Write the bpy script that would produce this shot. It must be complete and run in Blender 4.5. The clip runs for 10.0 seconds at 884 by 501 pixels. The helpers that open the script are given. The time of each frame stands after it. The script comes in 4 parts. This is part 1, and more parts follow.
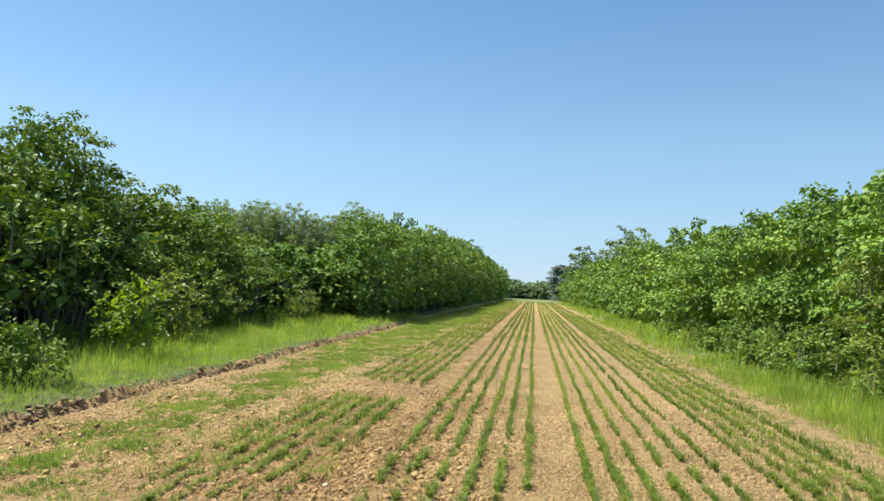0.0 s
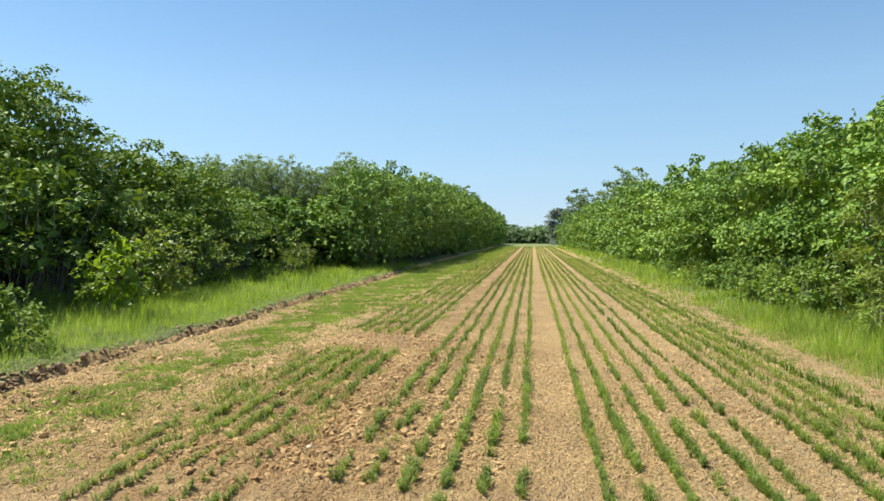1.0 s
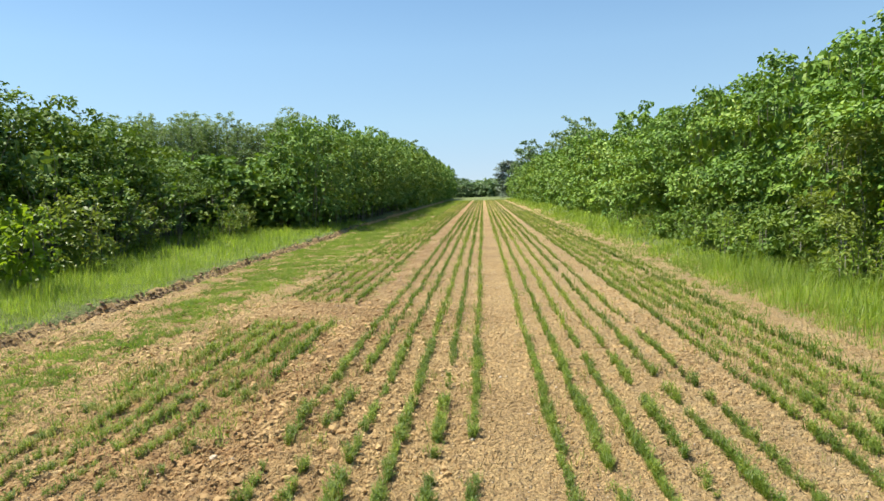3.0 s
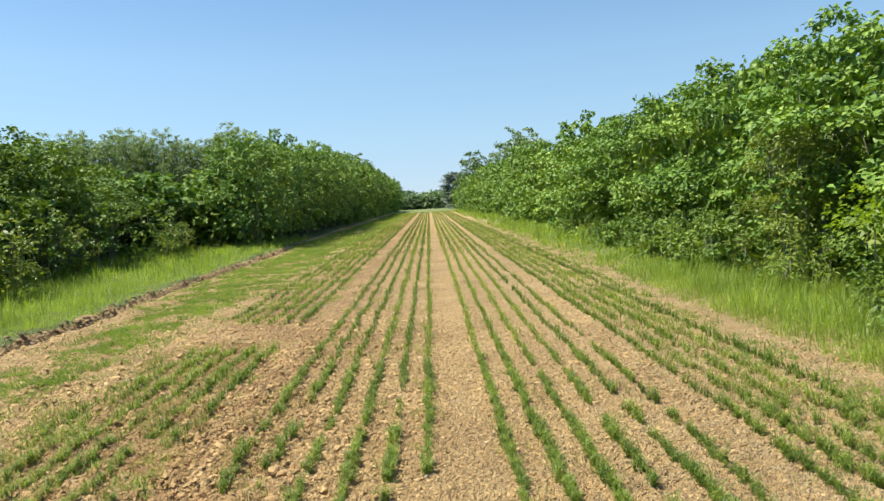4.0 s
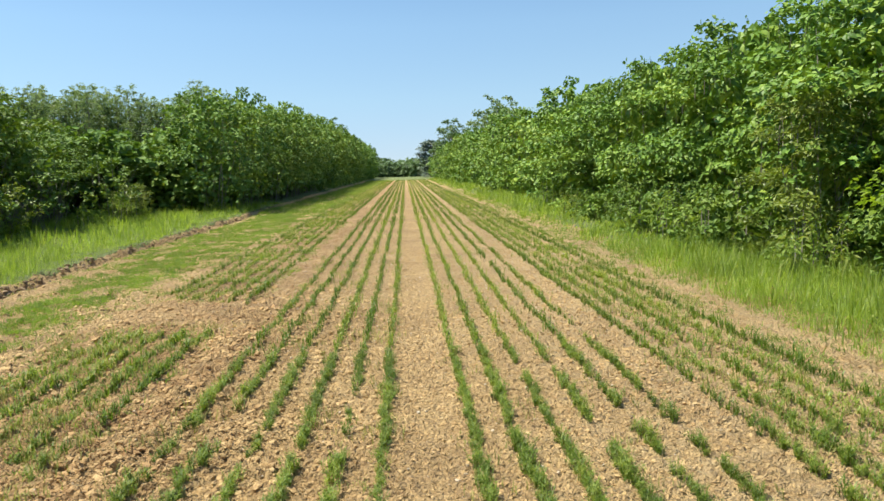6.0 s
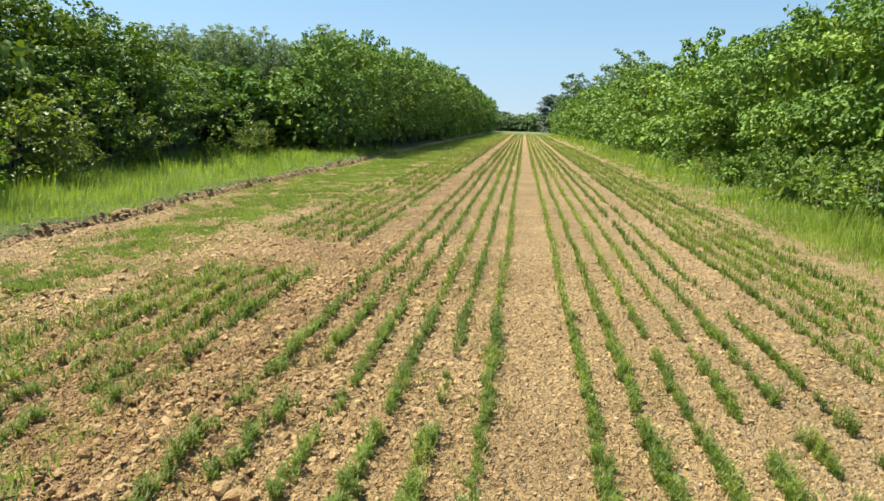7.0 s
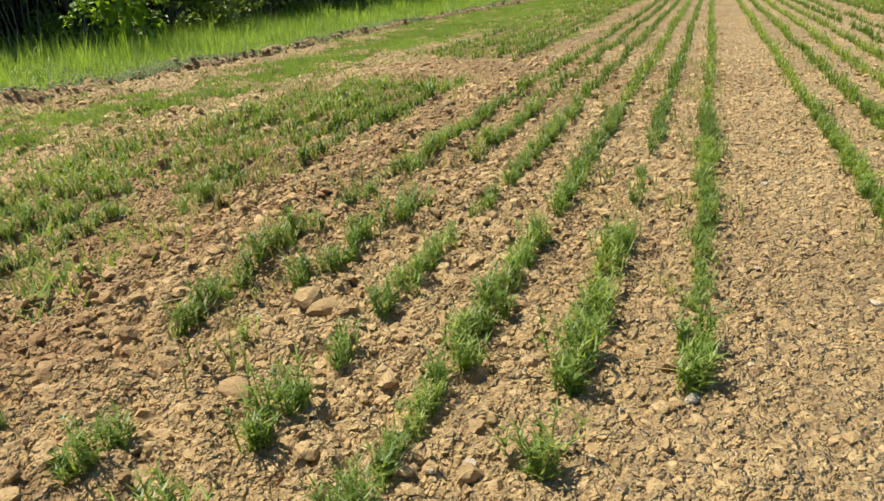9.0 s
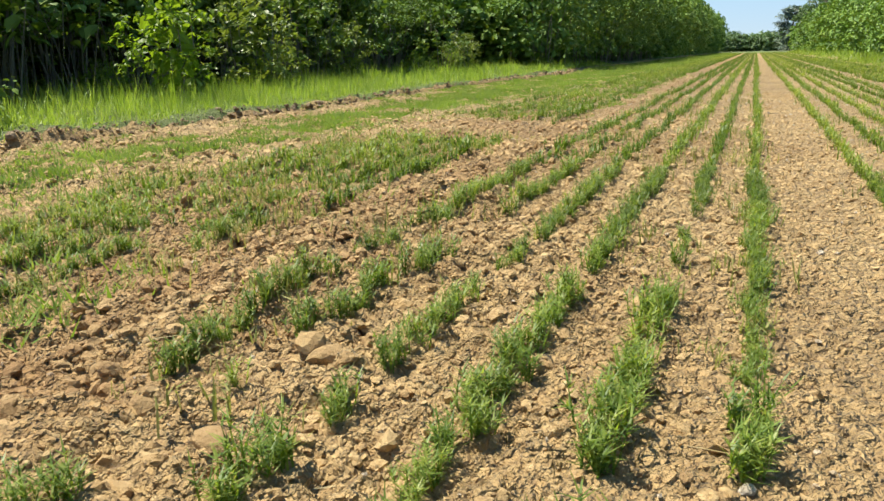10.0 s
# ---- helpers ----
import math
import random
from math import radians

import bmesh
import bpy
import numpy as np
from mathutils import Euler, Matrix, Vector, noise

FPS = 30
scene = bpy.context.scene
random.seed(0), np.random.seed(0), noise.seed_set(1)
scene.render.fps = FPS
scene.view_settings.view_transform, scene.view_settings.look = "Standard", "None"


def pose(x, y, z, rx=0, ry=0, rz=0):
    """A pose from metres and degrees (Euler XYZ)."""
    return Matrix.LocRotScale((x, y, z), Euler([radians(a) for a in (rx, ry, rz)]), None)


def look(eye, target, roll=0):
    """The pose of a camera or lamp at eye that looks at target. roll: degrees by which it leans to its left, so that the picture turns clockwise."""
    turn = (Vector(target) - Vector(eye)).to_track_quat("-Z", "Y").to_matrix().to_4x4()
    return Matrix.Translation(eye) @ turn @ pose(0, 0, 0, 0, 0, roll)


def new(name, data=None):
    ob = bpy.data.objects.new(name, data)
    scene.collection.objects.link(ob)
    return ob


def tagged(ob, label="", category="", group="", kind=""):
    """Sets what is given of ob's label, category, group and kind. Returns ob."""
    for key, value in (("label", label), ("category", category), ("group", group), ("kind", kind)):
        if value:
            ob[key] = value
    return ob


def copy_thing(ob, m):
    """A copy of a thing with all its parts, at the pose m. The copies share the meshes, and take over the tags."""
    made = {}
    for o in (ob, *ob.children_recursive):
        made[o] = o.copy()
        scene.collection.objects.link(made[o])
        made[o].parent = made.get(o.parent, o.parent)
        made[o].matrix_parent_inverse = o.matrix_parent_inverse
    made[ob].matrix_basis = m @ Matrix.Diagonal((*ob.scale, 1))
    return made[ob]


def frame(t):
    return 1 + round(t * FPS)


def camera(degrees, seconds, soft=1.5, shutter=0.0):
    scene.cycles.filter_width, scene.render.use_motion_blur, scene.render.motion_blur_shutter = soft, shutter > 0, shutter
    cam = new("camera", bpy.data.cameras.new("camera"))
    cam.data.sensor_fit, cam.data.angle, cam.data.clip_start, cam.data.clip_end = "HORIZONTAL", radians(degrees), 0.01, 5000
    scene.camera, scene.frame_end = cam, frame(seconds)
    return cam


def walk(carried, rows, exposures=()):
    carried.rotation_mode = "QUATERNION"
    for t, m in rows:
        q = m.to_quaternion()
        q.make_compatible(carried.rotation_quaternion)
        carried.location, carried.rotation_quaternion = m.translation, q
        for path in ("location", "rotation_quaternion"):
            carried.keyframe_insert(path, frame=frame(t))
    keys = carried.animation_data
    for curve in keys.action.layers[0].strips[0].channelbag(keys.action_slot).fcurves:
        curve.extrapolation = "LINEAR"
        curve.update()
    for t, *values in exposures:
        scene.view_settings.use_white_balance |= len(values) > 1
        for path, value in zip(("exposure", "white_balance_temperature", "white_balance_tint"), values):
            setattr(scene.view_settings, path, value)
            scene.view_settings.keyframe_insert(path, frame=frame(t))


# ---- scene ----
cam = camera(66.1, 10.0)
PATH = [
    (0, (-0.113, 0.893, 1.364), (-0.385, 2.871, 1.479), 2.1),
    (0.5, (-0.068, 1.076, 1.367), (-0.354, 3.055, 1.412), 1.1),
    (1, (-0.065, 1.270, 1.348), (-0.329, 3.252, 1.310), -0.1),
    (1.5, (-0.127, 1.497, 1.322), (-0.355, 3.481, 1.210), -0.8),
    (2, (-0.128, 1.680, 1.299), (-0.320, 3.664, 1.141), -1.1),
    (2.5, (-0.052, 1.887, 1.326), (-0.211, 3.873, 1.155), -1.3),
    (2.7, (-0.033, 1.963, 1.339), (-0.182, 3.949, 1.165), -1.5),
    (3.8, (-0.051, 2.280, 1.383), (-0.056, 4.274, 1.235), -2.9),
    (4, (-0.040, 2.343, 1.372), (-0.009, 4.338, 1.229), -3.2),
    (4.5, (0.053, 2.540, 1.378), (0.153, 4.531, 1.220), -4.0),
    (5, (0.028, 2.810, 1.325), (0.170, 4.796, 1.138), -4.1),
    (5.2, (0.030, 2.920, 1.322), (0.172, 4.904, 1.123), -3.8),
    (6.3, (0.033, 3.500, 1.302), (0.083, 5.484, 1.052), -0.2),
    (6.5, (0.023, 3.595, 1.271), (0.007, 5.577, 1.007), 0.6),
    (7, (-0.007, 3.895, 1.195), (-0.231, 5.849, 0.829), 1.3),
    (7.5, (-0.017, 4.169, 1.124), (-0.434, 6.056, 0.611), 0.8),
    (8, (-0.077, 4.374, 0.984), (-0.660, 6.169, 0.322), -0.1),
    (8.5, (-0.141, 4.544, 0.802), (-0.826, 6.238, -0.011), -2.1),
    (9, (-0.148, 4.664, 0.648), (-0.833, 6.394, -0.085), -3.7),
    (9.5, (-0.133, 4.692, 0.599), (-0.771, 6.495, 0.014), -1.5),
    (10, (-0.171, 4.787, 0.567), (-0.961, 6.539, 0.015), -1.3),
]
# the film's camera darkens a little while the bright soil fills its picture
EXPOSURE = [(0, 0.77), (7.0, 0.76), (7.5, 0.74), (8.5, 0.63), (9.0, 0.63), (10.0, 0.79)]
walk(cam, [(t, look(eye, target, roll)) for t, eye, target, roll in PATH], EXPOSURE)

# ---- world, sun, exposure ----
SUN_DIR = Vector((-0.99, 0.06, 0.0)).normalized()
SUN_ELEV = radians(65)
world = bpy.data.worlds.new("sky")
scene.world = world
world.use_nodes = True
wn = world.node_tree
sky = wn.nodes.new("ShaderNodeTexSky")
sky.sky_type = "NISHITA"
sky.sun_disc = False
sky.sun_elevation = SUN_ELEV
sky.sun_rotation = math.atan2(SUN_DIR.x, SUN_DIR.y)
sky.air_density, sky.dust_density, sky.ozone_density = 1.0, 0.1, 1.1
tint = wn.nodes.new("ShaderNodeMix")
tint.data_type, tint.blend_type = "RGBA", "MULTIPLY"
tint.inputs[0].default_value = 1.0
# clear summer air: a deep blue overhead that turns to pale lavender blue low down
way = wn.nodes.new("ShaderNodeTexCoord")
lift = wn.nodes.new("ShaderNodeMapping")
lift.inputs["Location"].default_value = (0, 0, 0.075)
lift.inputs["Scale"].default_value = (1, 1, 0.90)
parts = wn.nodes.new("ShaderNodeSeparateXYZ")
air = wn.nodes.new("ShaderNodeValToRGB")
air.color_ramp.elements[0].position, air.color_ramp.elements[0].color = 0.0, (0.78, 0.74, 0.80, 1)
air.color_ramp.elements[1].position, air.color_ramp.elements[1].color = 0.42, (0.73, 0.95, 1.02, 1)
for height, hue in ((0.10, (0.92, 0.96, 0.92, 1)), (0.20, (0.97, 1.06, 1.02, 1))):
    air.color_ramp.elements.new(height).color = hue
wn.links.new(way.outputs["Generated"], parts.inputs[0])
wn.links.new(parts.outputs[2], air.inputs[0])
wn.links.new(air.outputs[0], tint.inputs[7])
wn.links.new(way.outputs["Generated"], lift.inputs["Vector"])
wn.links.new(lift.outputs[0], sky.inputs[0])
wn.links.new(sky.outputs[0], tint.inputs[6])
wn.links.new(tint.outputs[2], wn.nodes["Background"].inputs[0])
wn.nodes["Background"].inputs[1].default_value = 0.100
lamp = bpy.data.lights.new("sun", "SUN")
lamp.energy, lamp.angle, lamp.color = 5.0, radians(0.53), (1.0, 0.955, 0.82)
sun = new("sun", lamp)
to_sun = SUN_DIR * math.cos(SUN_ELEV) + Vector((0, 0, math.sin(SUN_ELEV)))
sun.matrix_world = look(to_sun * 50, (0, 0, 0))



# ---- noise for the land ----
def lattice(ix, iy, seed):
    n = (ix.astype(np.int64) * 374761393 + iy.astype(np.int64) * 668265263 + seed * 974634777) & 0x7FFFFFFF
    n = ((n ^ (n >> 13)) * 1274126177) & 0x7FFFFFFF
    return ((n ^ (n >> 16)) & 0xFFFFF) / 0xFFFFF


def vnoise(x, y, size, seed=0):
    """Smooth noise between -1 and 1 with bumps of about that size in metres."""
    x, y = np.asarray(x, float) / size + 911.3, np.asarray(y, float) / size + 377.7
    ix, iy = np.floor(x), np.floor(y)
    fx, fy = x - ix, y - iy
    fx, fy = fx * fx * (3 - 2 * fx), fy * fy * (3 - 2 * fy)
    a, b = lattice(ix, iy, seed), lattice(ix + 1, iy, seed)
    c, d = lattice(ix, iy + 1, seed), lattice(ix + 1, iy + 1, seed)
    return 2 * ((a * (1 - fx) + b * fx) * (1 - fy) + (c * (1 - fx) + d * fx) * fy) - 1


def lumps(x, y, size, seed):
    """Broken lumps of soil, 0 to 1: each with its own corners and a top that leans its own way."""
    x, y = np.asarray(x, float), np.asarray(y, float)
    wx = 0.30 * vnoise(x, y, size * 0.55, seed + 5) + 0.22 * vnoise(x, y, size * 0.22, seed + 6)
    wy = 0.30 * vnoise(x, y, size * 0.55, seed + 7) + 0.22 * vnoise(x, y, size * 0.22, seed + 8)
    x, y = x / size + 411.3 + wx, y / size + 277.7 + wy
    ix, iy = np.floor(x), np.floor(y)
    best = np.zeros(np.broadcast(x, y).shape)
    for dx in (-1, 0, 1):
        for dy in (-1, 0, 1):
            cx, cy = ix + dx, iy + dy
            u, w = x - cx - lattice(cx, cy, seed), y - cy - lattice(cx, cy, seed + 1)
            q, turn = lattice(cx, cy, seed + 2), 6.28 * lattice(cx, cy, seed + 3)
            c, n = np.cos(turn), np.sin(turn)
            u, w = u * c - w * n, (u * n + w * c) * (0.8 + 0.6 * lattice(cx, cy, seed + 4))
            d = np.maximum(np.maximum(np.abs(u), np.abs(w)), 0.72 * np.abs(u + w)) / (0.44 + 0.26 * q)
            best = np.maximum(best, (0.45 + 0.55 * q) * np.clip(1 - d * d, 0, 1) ** 0.5 * (0.88 + 0.30 * u))
    return best


def step(a, b, v):
    s = np.clip((np.asarray(v, float) - a) / (b - a), 0, 1)
    return s * s * (3 - 2 * s)


def furrow_x(y):
    """Line of the ploughed edge between the field and the grass bank."""
    y = np.asarray(y, float)
    return -4.70 - 0.022 * (np.minimum(y, 45) - 6) + 0.07 * vnoise(y * 0, y, 0.9, 5) + 0.03 * vnoise(y * 0, y, 0.25, 6)


def verge_x(y):
    """Line where the field stops and the long grass starts."""
    y = np.asarray(y, float)
    return 3.06 + 0.18 * vnoise(y * 0, y, 1.7, 8) + 0.08 * vnoise(y * 0, y, 0.5, 9)


DRILLS = (-2.61, -2.43, -2.25, -2.06, -1.855, -1.65, -1.15, -0.955, -0.745, -0.525, -0.32, -0.12, 0.328, 0.534, 0.74, 0.946, 1.152, 1.352)


def land(x, y):
    """Height of the ground."""
    x, y = np.asarray(x, float), np.asarray(y, float)
    near = 1 - step(35, 70, y)
    rough = 0.35 + 0.9 * step(-0.2, -1.2, x) + 0.3 * step(0.5, 1.5, x)
    strip = np.exp(-(((x - 0.105) / 0.155) ** 4))
    track = np.exp(-(((x - 1.53) / 0.11) ** 4))
    h = 0.010 * vnoise(x, y, 1.3, 1)
    h = h + near * rough * (0.015 * vnoise(x, y, 0.33, 2) + 0.014 * vnoise(x, y, 0.13, 3) + 0.013 * vnoise(x, y, 0.06, 4))
    h = h - 0.014 * strip - 0.012 * track
    close = (1 - step(8.2, 12.0, y)) * step(4.2, 5.0, y)
    rugged = 0.40 + 0.60 * step(-0.05, -0.6, x) * (0.75 + 0.45 * vnoise(x, y, 0.7, 61)) + 0.14 * step(0.3, 0.7, x)
    rugged = rugged * (1 - 0.35 * strip)
    drill = np.zeros(np.broadcast(x, y).shape)
    for c in DRILLS:
        drill = np.maximum(drill, np.exp(-(((x - c) / 0.045) ** 2)))
    rugged = rugged * (1 - 0.5 * drill)
    h = h + close * rugged * (0.022 * lumps(x, y, 0.13, 62) + 0.034 * lumps(x, y, 0.075, 65) + 0.030 * lumps(x, y, 0.044, 66))
    h = h + close * (0.45 + 0.55 * rugged) * (0.020 * lumps(x, y, 0.028, 68) ) - 0.036 * close * rugged
    h = h + 0.045 * np.exp(-(((x + 1.36) / 0.12) ** 2)) * step(-0.3, 0.5, vnoise(x, y, 0.8, 12) + 0.35) * (1 - step(8, 10, y))
    e = furrow_x(y)
    bank = step(0.06, -0.06, x - e)
    fade = 1 - step(28, 33, y)
    h = h + bank * (0.065 + 0.03 * vnoise(x, y, 0.5, 7))
    h = h - fade * 0.06 * np.exp(-(((x - e - 0.11) / 0.08) ** 2))
    h = h + fade * 0.05 * np.exp(-(((x - e - 0.42) / 0.20) ** 2)) * (0.6 + 0.6 * vnoise(x, y, 0.35, 10))
    h = h + fade * 0.03 * np.exp(-(((x - e + 0.14) / 0.10) ** 2)) * (0.7 + 0.9 * vnoise(x, y, 0.22, 11))
    h = h + step(0, 0.9, x - verge_x(y)) * 0.08
    return h


# ---- materials ----
def material(name, rough=0.8):
    m = bpy.data.materials.new(name)
    m.use_nodes = True
    t = m.node_tree
    b = t.nodes["Principled BSDF"]
    b.inputs["Roughness"].default_value = rough
    return m, t, b


def ramp(t, fac, stops):
    r = t.nodes.new("ShaderNodeValToRGB")
    e = r.color_ramp.elements
    while len(e) < len(stops):
        e.new(0.5)
    for i, (p, c) in enumerate(stops):
        e[i].position, e[i].color = p, (*c, 1)
    t.links.new(fac, r.inputs[0])
    return r.outputs[0]


def noise_tex(t, scale, detail=4.0, rough=0.6, vec=None):
    n = t.nodes.new("ShaderNodeTexNoise")
    n.inputs["Scale"].default_value = scale
    n.inputs["Detail"].default_value = detail
    n.inputs["Roughness"].default_value = rough
    if vec is not None:
        t.links.new(vec, n.inputs["Vector"])
    return n.outputs[0]


def mix(t, fac, a, b, kind="MIX"):
    n = t.nodes.new("ShaderNodeMix")
    n.data_type, n.blend_type = "RGBA", kind
    for v, i in ((fac, 0), (a, 6), (b, 7)):
        if isinstance(v, (int, float)):
            n.inputs[i].default_value = v
        elif isinstance(v, tuple):
            n.inputs[i].default_value = (*v, 1)
        else:
            t.links.new(v, n.inputs[i])
    return n.outputs[2]


def maths(t, op, a, b=0.0, c=0.0):
    n = t.nodes.new("ShaderNodeMath")
    n.operation = op
    for i, v in enumerate((a, b, c)):
        if isinstance(v, (int, float)):
            n.inputs[i].default_value = v
        else:
            t.links.new(v, n.inputs[i])
    return n.outputs[0]


def place_vec(t):
    g = t.nodes.new("ShaderNodeNewGeometry")
    return g.outputs["Position"], g.outputs["Random Per Island"]


def bump(t, b, height, strength, distance):
    n = t.nodes.new("ShaderNodeBump")
    n.inputs["Strength"].default_value, n.inputs["Distance"].default_value = strength, distance
    t.links.new(height, n.inputs["Height"])
    t.links.new(n.outputs[0], b.inputs["Normal"])


SOIL = [(0.30, (0.290, 0.180, 0.078)), (0.5, (0.500, 0.331, 0.146)), (0.68, (0.680, 0.480, 0.228))]


def turned(t, pos, col):
    """Redder, damper soil where the coarse lumps were turned up."""
    sep = t.nodes.new("ShaderNodeSeparateXYZ")
    t.links.new(pos, sep.inputs[0])
    side = t.nodes.new("ShaderNodeMapRange")
    side.inputs["From Min"].default_value, side.inputs["From Max"].default_value = -0.7, -1.3
    t.links.new(sep.outputs[0], side.inputs["Value"])
    patch = ramp(t, noise_tex(t, 3.2, 5, 0.7, pos), [(0.38, (0, 0, 0)), (0.60, (1, 1, 1))])
    edge = t.nodes.new("ShaderNodeMapRange")
    edge.inputs["From Min"].default_value, edge.inputs["From Max"].default_value = -3.0, -2.2
    t.links.new(sep.outputs[0], edge.inputs["Value"])
    fac = maths(t, "MULTIPLY", maths(t, "MULTIPLY", patch, maths(t, "MULTIPLY", side.outputs[0], edge.outputs[0])), 0.65)
    dry = maths(t, "MULTIPLY", maths(t, "SUBTRACT", 1.0, edge.outputs[0]), 0.4)
    col = mix(t, dry, col, (1.16, 1.16, 1.19), "MULTIPLY")
    return mix(t, fac, col, (0.68, 0.56, 0.50), "MULTIPLY")


def soil_material():
    m, t, b = material("sandy_soil", 0.95)
    pos, _ = place_vec(t)
    big = noise_tex(t, 0.9, 5, 0.65, pos)
    fine = noise_tex(t, 38, 6, 0.7, pos)
    crumbs = t.nodes.new("ShaderNodeTexVoronoi")
    crumbs.inputs["Scale"].default_value = 65
    warp = t.nodes.new("ShaderNodeTexNoise")
    warp.inputs["Scale"].default_value = 70
    t.links.new(pos, warp.inputs["Vector"])
    shift = t.nodes.new("ShaderNodeVectorMath")
    shift.operation = "MULTIPLY_ADD"
    shift.inputs[1].default_value = (0.03, 0.03, 0.03)
    t.links.new(warp.outputs["Color"], shift.inputs[0])
    t.links.new(pos, shift.inputs[2])
    t.links.new(shift.outputs[0], crumbs.inputs["Vector"])
    col = ramp(t, maths(t, "MULTIPLY_ADD", fine, 0.55, maths(t, "MULTIPLY", big, 0.45)), SOIL)
    col = turned(t, pos, col)
    pale = ramp(t, noise_tex(t, 95, 2, 0.5, pos), [(0.66, (0, 0, 0)), (0.72, (1, 1, 1))])
    col = mix(t, maths(t, "MULTIPLY", pale, 0.35), col, (0.60, 0.46, 0.30))
    grain = t.nodes.new("ShaderNodeSeparateXYZ")
    t.links.new(crumbs.outputs["Color"], grain.inputs[0])
    col = mix(t, 0.9, col, ramp(t, grain.outputs[0], [(0.0, (0.82, 0.80, 0.78)), (0.4, (1.0, 1.0, 0.99)), (1.0, (1.18, 1.18, 1.18))]), "MULTIPLY")
    piece = t.nodes.new("ShaderNodeTexVoronoi")
    piece.inputs["Scale"].default_value = 27
    t.links.new(shift.outputs[0], piece.inputs["Vector"])
    shade = t.nodes.new("ShaderNodeSeparateXYZ")
    t.links.new(piece.outputs["Color"], shade.inputs[0])
    col = mix(t, 0.8, col, ramp(t, shade.outputs[0], [(0.0, (0.88, 0.86, 0.84)), (0.4, (1.0, 1.0, 0.99)), (1.0, (1.12, 1.12, 1.12))]), "MULTIPLY")
    # dark specks: shade in small holes between crumbs, put into the colour
    gap_shade = ramp(t, noise_tex(t, 48, 3, 0.6, pos), [(0.60, (0, 0, 0)), (0.66, (1, 1, 1))])
    col = mix(t, maths(t, "MULTIPLY", gap_shade, 0.5), col, (0.23, 0.135, 0.07))
    sep = t.nodes.new("ShaderNodeSeparateXYZ")
    dry = ramp(t, noise_tex(t, 7, 5, 0.7, pos), [(0.42, (0, 0, 0)), (0.62, (1, 1, 1))])
    side = t.nodes.new("ShaderNodeMapRange")
    side.inputs["From Min"].default_value, side.inputs["From Max"].default_value = 0.3, 1.3
    t.links.new(sep.outputs[0], side.inputs["Value"])
    col = mix(t, maths(t, "MULTIPLY", maths(t, "MULTIPLY", dry, side.outputs[0]), 0.45), col, (0.60, 0.45, 0.245))
    t.links.new(pos, sep.inputs[0])
    wob = maths(t, "MULTIPLY_ADD", noise_tex(t, 1.6, 4, 0.6, pos), 1.0, -0.5)
    # thatch and moss under the long grass on both banks and on the headland
    along = maths(t, "MULTIPLY", maths(t, "MINIMUM", sep.outputs[1], 45.0), 0.022)
    left = maths(t, "LESS_THAN", maths(t, "ADD", maths(t, "ADD", sep.outputs[0], along), maths(t, "MULTIPLY", wob, 0.2)), -4.62)
    right = maths(t, "GREATER_THAN", maths(t, "ADD", sep.outputs[0], wob), 3.55)
    end = maths(t, "GREATER_THAN", maths(t, "ADD", sep.outputs[1], maths(t, "MULTIPLY", wob, 12)), 97.0)
    grass = maths(t, "MAXIMUM", maths(t, "MAXIMUM", left, right), end)
    turf = ramp(t, noise_tex(t, 6, 6, 0.7, pos), [(0.3, (0.13, 0.165, 0.045)), (0.55, (0.21, 0.25, 0.08)), (0.75, (0.29, 0.29, 0.13))])
    col = mix(t, grass, col, turf)
    t.links.new(col, b.inputs["Base Color"])
    lump = noise_tex(t, 20, 8, 0.72, pos)
    relief = maths(t, "MULTIPLY_ADD", crumbs.outputs["Distance"], -1.4, maths(t, "MULTIPLY", fine, 0.7))
    relief = maths(t, "MULTIPLY_ADD", lump, 1.0, relief)
    relief = maths(t, "MULTIPLY_ADD", piece.outputs["Distance"], -1.9, relief)
    bump(t, b, relief, 1.0, 0.026)
    return m


def clod_material(name, stops):
    m, t, b = material(name, 0.95)
    pos, isl = place_vec(t)
    info = t.nodes.new("ShaderNodeObjectInfo")
    fine = noise_tex(t, 60, 5, 0.7, pos)
    r = maths(t, "FRACT", maths(t, "ADD", isl, info.outputs["Random"]))
    big = noise_tex(t, 0.9, 5, 0.65, pos)
    own = maths(t, "MULTIPLY_ADD", big, 0.3, maths(t, "MULTIPLY", r, 0.26))
    col = ramp(t, maths(t, "MULTIPLY_ADD", fine, 0.5, own), stops)
    t.links.new(turned(t, pos, col), b.inputs["Base Color"])
    bump(t, b, noise_tex(t, 90, 5, 0.75, pos), 1.0, 0.012)
    return m


